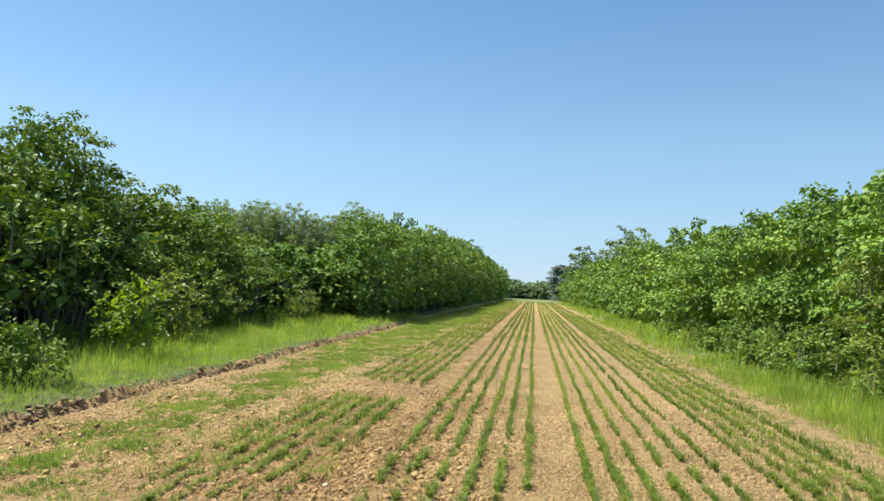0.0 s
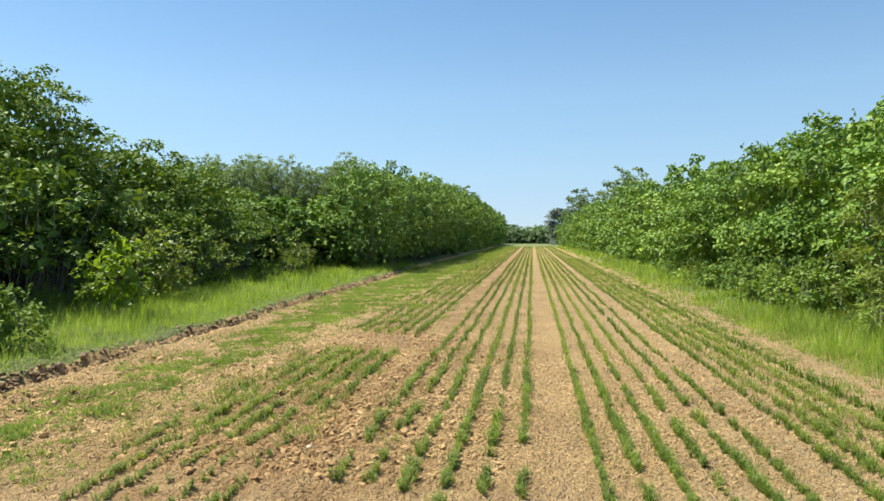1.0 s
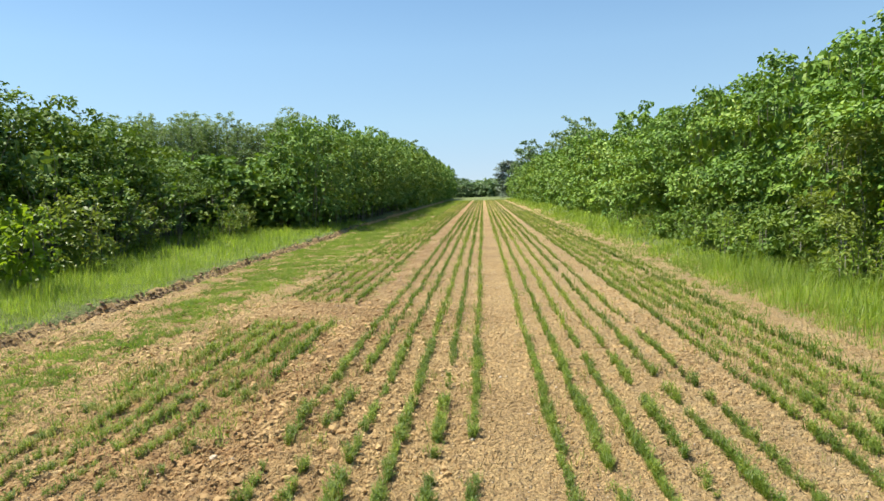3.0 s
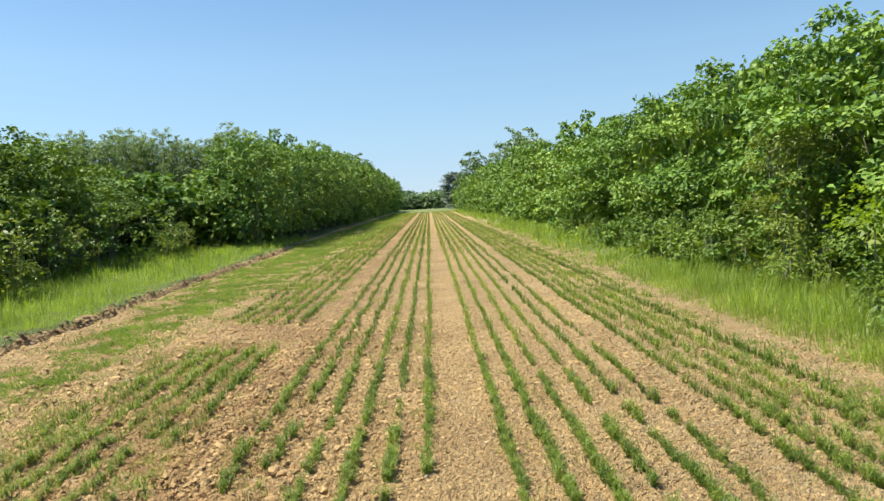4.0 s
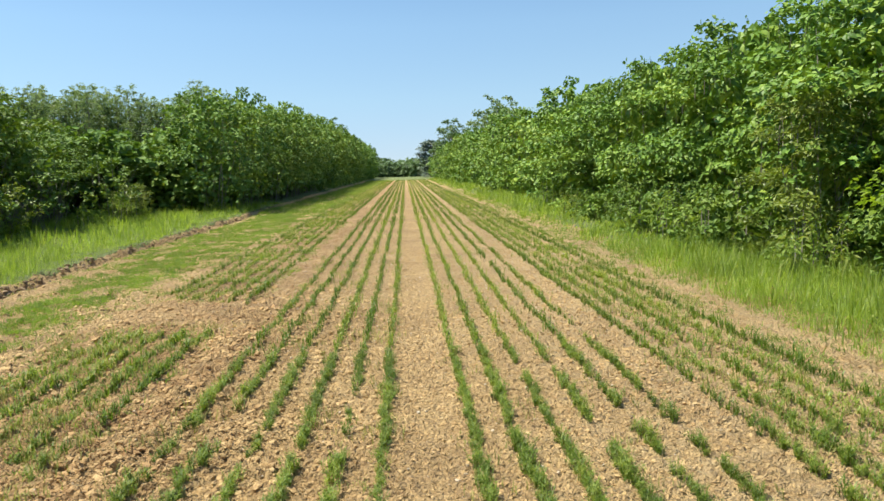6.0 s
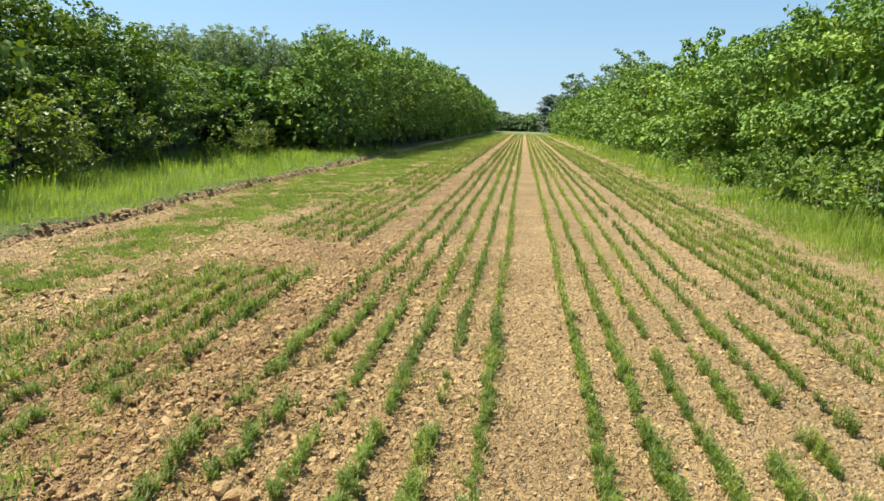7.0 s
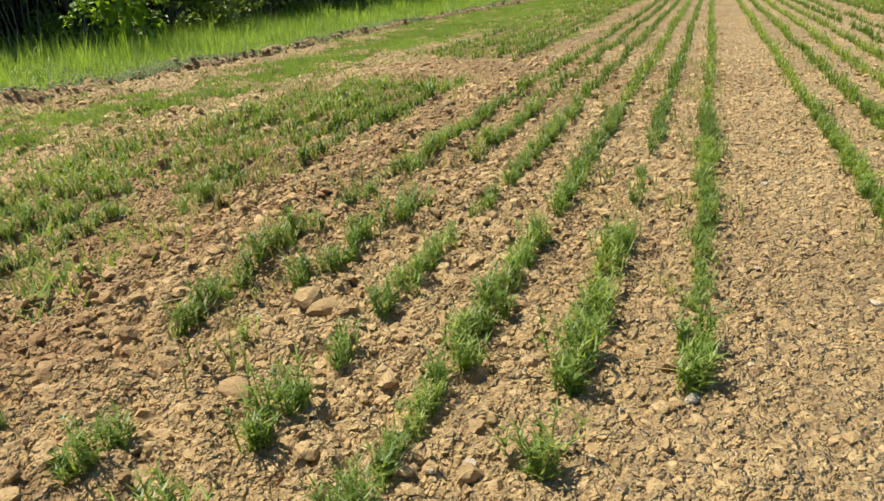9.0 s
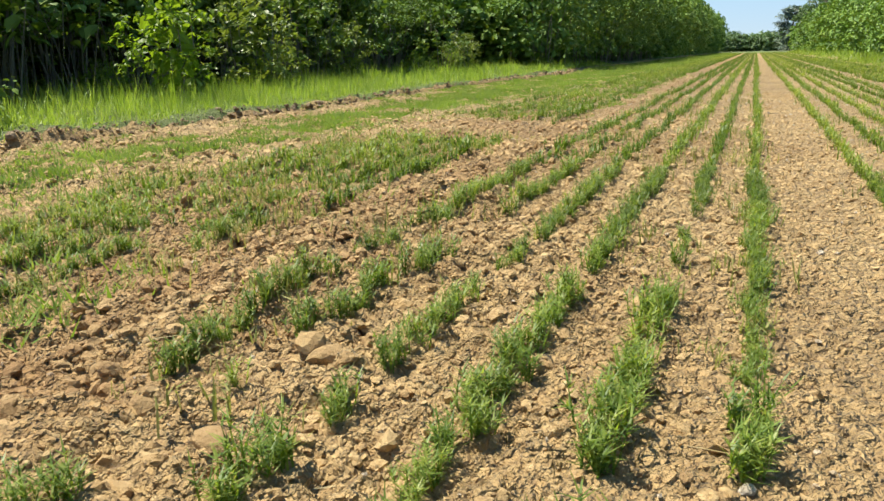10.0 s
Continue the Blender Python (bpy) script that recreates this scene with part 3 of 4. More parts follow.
FAR_FORMS = [crop_form(540 + i, 3, 3, 0.12, 0.035, 0.030, 1) for i in range(4)]
NEAR_MESH = [mesh_of("plant", v, f, M_CROP) for v, f in NEAR_FORMS]


def build_crop_row(index, x, stretches):
    r = np.random.default_rng(600 + index)
    row = tagged(new("crop_row"), "drilled row of feathery green seedlings in dry soil", "crop row", group="drilled crop rows")
    row.location = (x, 0, 0)
    main = -1.2 < x < 1.4
    joined_bits = []
    behind = np.arange(-8, 4.2, 0.05)                       # the same row further back
    v, f = FAR_FORMS[index % 4]
    joined_bits.append(scatter(v, f, np.stack([r.normal(0, 0.02, len(behind)), behind, land(behind * 0 + x, behind)], -1), r.uniform(0.7, 1.15, (len(behind), 1)), r.uniform(0, 6.28, len(behind))))
    for lo, hi, dens in stretches:
        near_end = 8.2 if main else 6.5
        zones = ((lo, min(hi, near_end), 0.027, 0), (max(lo, near_end), min(hi, 12), 0.043, 1), (max(lo, 12), min(hi, 20), 0.056, 1), (max(lo, 20), min(hi, 45), 0.10, 2), (max(lo, 45), hi, 0.2, 2))
        for a, b, gap, level in zones:
            if b <= a:
                continue
            gap = gap * (0.62 if dens > 1.05 and hi < 12 and level == 1 and not main else 1.0)
            gap = gap * (0.72 if x > 1.6 and level == 1 else 1.0)
            n = max(int((b - a) / gap), 1)
            ys = a + (np.arange(n) + r.uniform(-.4, .4, n)) * gap
            wob = 0.5 + 0.5 * vnoise(ys * 0 + x * 7, ys, 0.28, 71) + 0.35 * vnoise(ys * 0 + x * 5, ys, 1.1, 72)
            need = 0.0 + 0.8 * (1 - dens) if level < 2 else 0.7 * (1 - dens)
            ys = ys[wob + r.normal(0, 0.12, n) > need] if dens < 0.99 else ys
            if not len(ys):
                continue
            xs = x + r.normal(0, 0.012 if level == 0 else 0.010 if level == 1 else 0.022, len(ys)) + 0.012 * vnoise(ys * 0 + x, ys, 0.8, 73)
            sc = r.uniform(0.75, 1.15, len(ys)) * (0.84 + 0.18 * vnoise(ys * 0 + x * 3, ys, 0.4, 74))
            sc = sc * (1.06 if x > 1.6 else 1.12 if x == -0.525 else 1.0)
            xs = xs + (r.normal(0, 0.012 if x < 1.8 else 0.026, len(ys)) if x > 1.6 and level < 2 else 0.0)
            sc = sc * (0.72 + 0.38 * step(5.2, 7.0, ys) if x < -1.5 else 1.0)
            sc = sc * (0.8 if x == -0.12 and 5.9 < lo < 6.5 else 1.0)
            zs = land(xs, ys)
            if level == 0:
                for px, py, pz, s in zip(xs, ys, zs, sc):
                    o = under(new("plant", NEAR_MESH[int(r.integers(0, 8))]), row)
                    o.matrix_basis = Matrix.Translation((px - x, py, pz)) @ Matrix.Rotation(r.uniform(0, 6.28), 4, "Z") @ Matrix.Scale(float(s), 4)
            else:
                forms = MID_FORMS if level == 1 else FAR_FORMS
                kind = r.integers(0, len(forms), len(ys))
                for i, (v, f) in enumerate(forms):
                    k = kind == i
                    if k.any():
                        joined_bits.append(scatter(v, f, np.stack([xs - x, ys, zs], -1)[k], sc[k][:, None], r.uniform(0, 6.28, k.sum())))
    v, f = joined(joined_bits)
    far = under(new("seedling_band", mesh_of("seedling_band", v, f, M_CROP)), row)
    tagged(far, kind="stuff")
    return row


for i, (x, stretches) in enumerate(ROWS):
    build_crop_row(i, x, stretches)


# ---- weeds, straw ----
def build_weeds():
    r = np.random.default_rng(81)
    forms = []
    for i in range(6):                                      # flat rosettes of small leaves
        leaves = []
        for j in range(10):
            a = r.uniform(0, 6.28)
            base = np.array((r.normal(0, 0.035), r.normal(0, 0.035), 0.0))
            leaves.append(ribbon(base, np.array((math.cos(a), math.sin(a), r.uniform(0.5, 2.2))), r.uniform(0.035, 0.085), r.uniform(0.008, 0.018), 0.2, 1))
        forms.append(joined(leaves))
    n = 62000
    x, y = r.uniform(-4.8, -1.5, n), 4.6 + 22 * r.random(n) ** 1.5
    strip = np.exp(-(((x + 3.60 + 0.016 * (y - 8)) / (0.42 + 0.03 * np.clip(y - 9, 0, 8))) ** 2)) * (0.80 + 0.45 * step(6.0, 8.5, y)) + 0.06 * (x > -4.3) * (x < -2.7) + 0.40 * step(11, 15, y) * step(-2.6, -3.0, x) * step(-4.75, -4.5, x)
    bed = (x > -2.75) * (0.15 * (y < 9.1) * (y > 5.6) + 0.14 * (y > 10.4))
    keep = r.random(n) < (strip + bed) * np.clip(0.50 + 0.24 * vnoise(x, y, 0.7, 82) + 0.95 * vnoise(x, y, 0.20, 83) + 0.15 * step(7, 12, y), 0.05, 1)
    keep &= x > furrow_x(y) + 0.3
    x, y = x[keep], y[keep]
    n2 = 9500
    x2, y2 = r.uniform(-5.0, -2.75, n2), 26 + 74 * r.random(n2) ** 1.2
    k2 = (x2 > furrow_x(y2)) & (r.random(n2) < 0.45 + 0.4 * vnoise(x2, y2, 1.2, 84))
    n4 = 9000
    x4, y4 = r.uniform(-4.4, -2.8, n4), r.uniform(-8, 4.7, n4)
    k4 = r.random(n4) < 0.85 * np.exp(-(((x4 + 3.64) / 0.38) ** 4)) * (0.25 + 0.9 * (vnoise(x4, y4, 0.55, 82) > -0.3))
    x, y = np.concatenate([x, x4[k4]]), np.concatenate([y, y4[k4]])
    n3 = 8500
    x3, y3 = r.uniform(1.75, 3.4, n3), 4.5 + 40 * r.random(n3) ** 1.6
    k3 = r.random(n3) < (0.15 + 0.6 * step(1.9, 2.5, x3) * (vnoise(x3, y3, 0.5, 85) > -0.3)) * (1 - 0.85 * step(2.7, 2.85, x3) * step(14, 9, y3))
    x, y = np.concatenate([x, x3[k3]]), np.concatenate([y, y3[k3]])
    bits = []
    kind = r.integers(0, 6, len(x))
    sc = r.uniform(0.5, 1.1, len(x)) * (1.05 + 0.35 * vnoise(x, y, 0.35, 88))
    for i, (v, f) in enumerate(forms):
        k = kind == i
        bits.append(scatter(v, f, np.stack([x, y, land(x, y)], -1)[k], sc[k][:, None], r.uniform(0, 6.28, k.sum())))
    x2, y2 = x2[k2], y2[k2]
    kind = r.integers(0, 6, len(x2))
    for i, (v, f) in enumerate(forms):
        k = kind == i
        bits.append(scatter(v, f, np.stack([x2, y2, land(x2, y2)], -1)[k], r.uniform(1.8, 3.0, (k.sum(), 1)), r.uniform(0, 6.28, k.sum())))
    v, f = joined(bits)
    tagged(new("weeds", mesh_of("weeds", v, f, M_WEED)), "low green weeds spread over the bare soil", "weeds", kind="stuff")
    # yellowing tufts between the drilled rows
    tufts = [crop_form(580 + i, 6, 3, 0.075, 0.035, 0.008, 1) for i in range(4)]
    n5 = 4600
    x5, y5 = r.uniform(0.25, 2.7, n5), 4.6 + 30 * r.random(n5) ** 1.5
    k5 = r.random(n5) < (0.10 + 0.8 * step(1.66, 1.8, x5)) * (vnoise(x5, y5, 0.4, 87) > -0.25)
    n6 = 1300
    x6, y6 = r.uniform(-2.85, -1.5, n6), 4.9 + 4.4 * r.random(n6)
    k6 = r.random(n6) < 0.40 + 0.9 * vnoise(x6, y6, 0.3, 89)
    n7 = 600
    x7, y7 = r.uniform(-1.3, -0.05, n7), 5.5 + 9 * r.random(n7)
    k7 = vnoise(x7, y7, 0.35, 90) > 0.1
    x5, y5 = np.concatenate([x5[k5], x6[k6], x7[k7]]), np.concatenate([y5[k5], y6[k6], y7[k7]])
    kind = r.integers(0, 4, len(x5))
    bits = []
    for i, (v, f) in enumerate(tufts):
        k = kind == i
        bits.append(scatter(v, f, np.stack([x5, y5, land(x5, y5)], -1)[k], r.uniform(0.5, 1.2, (k.sum(), 1)), r.uniform(0, 6.28, k.sum())))
    v, f = joined(bits)
    tagged(new("dry_weeds", mesh_of("dry_weeds", v, f, M_DRY)), "yellowing wispy weeds between the crop rows", "weeds", kind="stuff")
    # dry stalks lying on the soil
    n = 9000
    x, y = r.uniform(-4.4, 3.2, n), 4.6 + 26 * r.random(n) ** 1.4
    p = 0.12 + 0.35 * step(0.4, 0.9, x) + 0.6 * step(1.7, 2.3, x) + 4 * np.exp(-(((x + 2.95) / 0.3) ** 2 + ((y - 10.4) / 0.6) ** 2)) + 0.4 * (x < -1.6) * (vnoise(x, y, 0.7, 86) > 0.2)
    k = r.random(n) < p
    x, y = x[k], y[k]
    v0, f0 = ribbon(np.zeros(3), np.array((1.0, 0, 0.12)), 0.06, 0.003, 0.05, 2)
    m = len(x)
    v, f = scatter(v0, f0, np.stack([x, y, land(x, y) + 0.012], -1), r.uniform(0.5, 1.6, (m, 1)), r.uniform(0, 6.28, m), r.uniform(-0.5, 0.3, m), r.uniform(0, 6.28, m))
    tagged(new("straw", mesh_of("straw", v, f, M_STRAW)), "dry pale stalks scattered on the soil", "straw", kind="stuff")


build_weeds()


# ---- long grass on both banks ----
def build_grass(name, label, bands, seed):
    r = np.random.default_rng(seed)
    bits = []
    blades = [ribbon(np.zeros(3), np.array((0.15 + 0.6 * q, 0, 1.0)), 1.0, 0.020, 0.10 + 0.35 * q, 2) for q in (0.2, 0.8, 1.5)]
    for n, x0, x1, y0, y1, lo, hi, wide, edge in bands:
        y = y0 + (y1 - y0) * r.random(n)
        x = x0 + (x1 - x0) * r.random(n)
        heart = r.integers(0, n // 30, n)
        tuft = r.random(n) < 0.7
        dx, dy = r.normal(0, 0.075, n), r.normal(0, 0.075, n)
        x, y = np.where(tuft, x[heart] + dx, x), np.where(tuft, y[heart] + dy, y)
        turn = np.where(tuft, np.arctan2(dy, dx) + r.normal(0, 0.7, n), r.uniform(0, 6.28, n))
        tall = np.where(tuft, r.uniform(0.75, 1.35, n)[heart], 0.8)
        inside = x - edge(y) if x0 > 0 else edge(y) - x
        h = tall * (lo + (hi - lo) * r.random(n)) * (0.65 + 0.5 * (0.5 + 0.5 * vnoise(x, y, 0.6, seed)) + 0.3 * vnoise(x, y, 0.2, seed + 1) + 0.3 * vnoise(x, y, 1.6, seed + 2)) * (0.35 + 0.65 * step(0.0, 0.55, inside))
        k = inside > r.uniform(-0.08, 0.1, n)
        kind = r.integers(0, 3, n)
        for i, (v, f) in enumerate(blades):
            q = k & (kind == i)
            m = int(q.sum())
            sc = np.stack([h[q], h[q] * 0 + wide * r.uniform(0.7, 1.3, m), h[q]], -1)
            bits.append(scatter(v, f, np.stack([x, y, land(x, y) - 0.01], -1)[q], sc, turn[q]))
    v, f = joined(bits)
    tagged(new(name, mesh_of(name, v, f, M_GRASS)), label, "grass", kind="stuff")


build_grass("bank_grass", "long bright green grass on the bank before the thicket",
            [(15000, -10.6, -8.0, 5, 28, 0.2, 0.44, 0.6, lambda y: furrow_x(y) - 0.04), (5000, -8.0, -4.6, -8, 5, 0.16, 0.40, 0.9, lambda y: furrow_x(y) - 0.04), (46000, -8.0, -4.7, 5, 16, 0.16, 0.40, 0.3, lambda y: furrow_x(y) - 0.04),
             (17000, -8.0, -4.8, 16, 33, 0.2, 0.42, 0.8, lambda y: furrow_x(y) - 0.04)], 91)
build_grass("verge_grass", "long soft green grass along the hazel hedge",
            [(5000, 3.0, 5.2, -8, 5, 0.13, 0.36, 1.0, verge_x), (46000, 3.0, 5.2, 5, 14, 0.13, 0.36, 0.36, verge_x), (16000, 2.9, 5.2, 14, 36, 0.15, 0.38, 1.0, verge_x),
             (9000, 2.9, 5.2, 36, 100, 0.25, 0.45, 2.4, verge_x)], 95)


# ---- shrubs and trees ----
def leaf_form(kind):
    """Small folded leaf along +x lying in xy: round hazel, narrow willow, or a plain far one."""
    if kind == "round":
        v = [(0, 0, 0), (0.22, 0.25, 0.10), (0.58, 0.34, 0.07), (0.82, 0.18, -0.04), (1.06, 0, -0.20), (0.82, -0.18, -0.04), (0.58, -0.34, 0.07), (0.22, -0.25, 0.10), (0.5, 0, -0.03)]
        f = [(0, 8, 1), (1, 8, 2), (2, 8, 3), (3, 8, 4), (4, 8, 5), (5, 8, 6), (6, 8, 7), (7, 8, 0)]
    elif kind == "narrow":
        v = [(0, 0, 0), (0.4, 0.2, 0.05), (1.0, 0, -0.1), (0.4, -0.2, 0.05)]
        f = [(0, 2, 1), (0, 3, 2)]
    else:
        v = [(0, 0, 0), (0.5, 0.42, 0.06), (1.0, 0, -0.1), (0.5, -0.42, 0.06)]
        f = [(0, 2, 1), (0, 3, 2)]
    return np.array(v, float), np.array(f)


def set_leaves(pos, out, size, kind, r, up=0.6):
    """Leaves at places, faces turned partly up and partly out."""
    n = len(pos)
    nrm = out * (1 - up) + np.array((0, 0, up)) + r.normal(0, 0.33, (n, 3))
    nrm /= np.linalg.norm(nrm, axis=1)[:, None]
    ax = out + r.normal(0, 0.7, (n, 3)) + np.array((0, 0, -0.25))
    ax -= (ax * nrm).sum(1)[:, None] * nrm
    ax /= np.linalg.norm(ax, axis=1)[:, None] + 1e-9
    sd = np.cross(nrm, ax)
    v, f = leaf_form(kind)
    s = (size * r.uniform(0.6, 1.25, n))[:, None, None]
    pts = pos[:, None] + s * (v[None, :, 0:1] * ax[:, None] + v[None, :, 1:2] * sd[:, None] + v[None, :, 2:3] * nrm[:, None])
    k = len(v)
    return pts.reshape(-1, 3), (f[None] + (np.arange(n) * k)[:, None, None]).reshape(-1, 3)


def crown_boughs(n, r, height, radius, low, lobes, bare, flat=0.55, spread=(0.24, 0.40)):
    """Leaf places and outward ways, bough by bough: layered sprays set apart round a shrub's outline, leafy above and open below, over a dense heart."""
    m = lobes * 6
    a, q = r.uniform(0, 6.28, m), r.random(m) ** 0.75
    z = low + (height - low) * q
    shape = np.sqrt(np.clip(1 - (np.abs(q - 0.38) / 0.66) ** 2.0, 0.03, 1))
    wide = radius * shape * r.uniform(0.70, 1.02, m)
    c = np.stack([np.cos(a) * wide, np.sin(a) * wide, z], -1)
    chosen = [int(np.argmax(z))]                     # boughs keep their distance from one another
    gap = np.linalg.norm((c - c[chosen[0]]) * (1, 1, 1.3), axis=1)
    for _ in range(lobes - 1):
        k = int(np.argmax(gap * r.uniform(0.7, 1, m)))
        chosen.append(k)
        gap = np.minimum(gap, np.linalg.norm((c - c[k]) * (1, 1, 1.3), axis=1))
    lr = r.uniform(*spread, lobes) * radius * (0.6 + 0.4 * shape[chosen])
    w = lr ** 2 * np.where(q[chosen] < 0.35, bare, 1.0)
    w = np.maximum((w / w.sum() * n * 0.84).astype(int), 4)
    made = []
    k = int(n * 0.16)
    hz = r.random(k)
    ha, hr = r.uniform(0, 6.28, k), radius * np.sqrt(np.clip(1 - (np.abs(hz - 0.38) / 0.66) ** 2.0, 0.03, 1)) * 0.62 * np.sqrt(r.random(k))
    heart = np.stack([np.cos(ha) * hr, np.sin(ha) * hr, low + (height - low) * hz * 0.95], -1)
    heart = heart[heart[:, 2] > 0.1]
    if len(heart):
        made.append((heart.mean(0), heart, r.normal(size=heart.shape) * (1, 1, 0.4)))
    for k, size, count in zip(chosen, lr, w):
        way = np.array((math.cos(a[k]), math.sin(a[k]), 0.0))
        d = r.normal(size=(count, 3))
        d /= np.linalg.norm(d, axis=1)[:, None]
        d[:, 2] = np.where(r.random(count) < 0.88, np.abs(d[:, 2]) - 0.1, d[:, 2])
        shell = np.where(r.random(count) < 0.8, r.uniform(0.75, 1.08, count), r.uniform(0.2, 0.8, count))
        off = d * (size * shell)[:, None] * np.array((1, 1, flat))
        tip = r.integers(0, max(count // 6, 2), count)       # leaves crowd at the twig ends
        off = 0.25 * off + 0.75 * off[tip] + r.normal(0, 0.035, (count, 3))
        off[:, 2] += 0.25 * (r.random() - 0.3) * (off @ way)
        pos = c[k] + off
        ok = pos[:, 2] > 0.08
        if ok.sum() > 2:
            made.append((c[k], pos[ok], (d * 0.85 + way * 0.3)[ok]))
    return made


def crown_points(n, r, height, radius, low, lobes, bare, flat=1.0, spread=(0.24, 0.40)):
    """All leaves of a crown together."""
    made = crown_boughs(n, r, height, radius, low, lobes, bare, flat, spread)
    return np.concatenate([m[1] for m in made]), np.concatenate([m[2] for m in made])


def shoots(n, r, height, radius, leaf, kind):
    """Upright young shoots above the crown with leaves set along them."""
    bits = []
    wood = []
    for _ in range(n):
        a, d = r.uniform(0, 6.28), radius * 0.75 * math.sqrt(r.random())
        b = np.array((math.cos(a) * d, math.sin(a) * d, height * (0.84 - 0.32 * (d / radius) ** 2)))
        tip = b + np.array((r.normal(0, 0.08), r.normal(0, 0.08), r.uniform(0.3, 0.6) * height * 0.2 + 0.2))
        wood.append(tube([b - (0, 0, 0.3), b, tip], [0.008, 0.006, 0.002], 3))
        k = 16
        s = np.linspace(0.02, 1, k)[:, None]
        p = b + (tip - b) * s
        o = r.normal(size=(k, 3)) * (1, 1, 0.3)
        o /= np.linalg.norm(o, axis=1)[:, None]
        bits.append(set_leaves(p, o, leaf, kind, r, 0.5))
    return bits, wood


def shrub(name, seed, height, radius, leaves, leaf, kind, mat, stems, low=0.1, lobes=70, bare=0.8, spikes=10, lean=0.35, label="", category="shrub", up=0.55, thick=1.0, flat=0.62):
    """Many-stemmed shrub: stems in one part, crown in another."""
    r = np.random.default_rng(seed)
    thing = tagged(new(name), label, category)
    wood = []
    for _ in range(stems):
        a, d = r.uniform(0, 6.28), r.uniform(0.02, 0.35) * radius
        top = r.uniform(0.55, 0.95) * height
        p0 = np.array((math.cos(a) * d, math.sin(a) * d, -0.1))
        p3 = np.array((math.cos(a) * (d + lean * radius * r.uniform(0.3, 1.6)), math.sin(a) * (d + lean * radius * r.uniform(0.3, 1.6)), top))
        p1 = p0 * 0.7 + p3 * 0.3 + (r.normal(0, 0.05), r.normal(0, 0.05), 0.05 * height)
        p2 = p0 * 0.35 + p3 * 0.65 + (r.normal(0, 0.07), r.normal(0, 0.07), 0.04 * height)
        t = r.uniform(0.006, 0.014) * (height / 3.5) * thick
        wood.append(tube([p0, p1, p2, p3], [t * 1.3, t, t * 0.8, t * 0.3], 5))
    boughs = crown_boughs(leaves, r, height * 0.97, radius, low, lobes, bare, flat)
    b2, w2 = shoots(spikes, r, height, radius, leaf, kind) if spikes else ([], [])
    if kind == "round":                              # near ones: every stem carries its boughs
        grown = [under(new("stem", mesh_of("stem", *w, M_BARK)), thing) for w in wood]
        tips = np.array([w[0][-1] for w in wood])
        for middle_of, pos, out in boughs:
            k = int(np.argmin(np.linalg.norm((tips - middle_of) * (1, 1, 0.3), axis=1)))
            size = leaf * (2.0 if pos is boughs[0][1] else 1.0)  # the first is the heart, with older, larger leaves
            tagged(under(new("bough", mesh_of("bough", *set_leaves(pos, out, size, kind, r, up), mat)), grown[k]), kind="stuff")
        for b, w in zip(b2, w2):
            k = int(np.argmin(np.linalg.norm((tips - w[0][0]) * (1, 1, 0.3), axis=1)))
            tagged(under(new("shoot", mesh_of("shoot", *b, mat)), grown[k]), kind="stuff")
        if w2:
            tagged(under(new("twiggery", mesh_of("twiggery", *joined(w2), M_BARK)), thing), kind="stuff")
        return thing
    pos, out = np.concatenate([m[1] for m in boughs[1:]]), np.concatenate([m[2] for m in boughs[1:]])
    heart = set_leaves(boughs[0][1], boughs[0][2], leaf * 1.7, kind, r, up)
    if wood + w2:
        tagged(under(new("branchwork", mesh_of("branchwork", *joined(wood + w2), M_BARK)), thing), kind="stuff")
    under(new("crown", mesh_of("crown", *joined([set_leaves(pos, out, leaf, kind, r, up), heart] + b2), mat)), thing)
    return thing


def plant_at(model, x, y, scale=1.0, turn=0.0, tall=1.0, group=""):
    m = Matrix.Translation((x, y, float(land(x, y)) - 0.02)) @ Matrix.Rotation(turn, 4, "Z") @ Matrix.Diagonal((scale, scale, scale * tall, 1))
    ob = copy_thing(model, m)
    if group:
        tagged(ob, group=group)
    return ob


def place_model(model, x, y, scale=1.0, turn=0.0, tall=1.0, group=""):
    """The model itself takes the first spot."""
    model.matrix_basis = Matrix.Translation((x, y, float(land(x, y)) - 0.02)) @ Matrix.Rotation(turn, 4, "Z") @ Matrix.Diagonal((scale, scale, scale * tall, 1))
    if group:
        tagged(model, group=group)


def hedge(models, spots, group, seed):
    """Sets shrubs of several models at (x, y, height factor); each model is used once itself and then copied."""
    r = np.random.default_rng(seed)
    used = set()
    for i, (x, y, s) in enumerate(spots):
        k = int(r.integers(0, len(models))) if i >= len(models) else i
        turn, w = r.uniform(0, 6.28), r.uniform(0.92, 1.1)
        if k not in used:
            used.add(k)
            place_model(models[k], x, y, w, turn, s / w, group)
        else:
            plant_at(models[k], x, y, w, turn, s / w, group)


HAZEL = "dense green hazel shrub with broad leaves in the hedge"
THICK = "tall green thicket shrub with bare grey stems below"
hazel_near = [shrub("hazel_shrub", 700 + i, 3.45, 1.6, 8800, 0.088, "round", M_HAZEL, 9, 0.1, 32, 0.8, 14, label=HAZEL, up=0.45) for i in range(3)]
hazel_mid = [shrub("hazel_shrub", 710 + i, 3.6, 1.6, 3000, 0.14, "plain", M_HAZEL, 5, 0.1, 28, 0.8, 10, label=HAZEL, up=0.45) for i in range(3)]
hazel_far = [shrub("hazel_shrub", 720 + i, 3.8, 1.75, 1700, 0.20, "plain", M_HAZEL, 3, 0.1, 34, 0.9, 6, label=HAZEL, up=0.45) for i in range(2)]
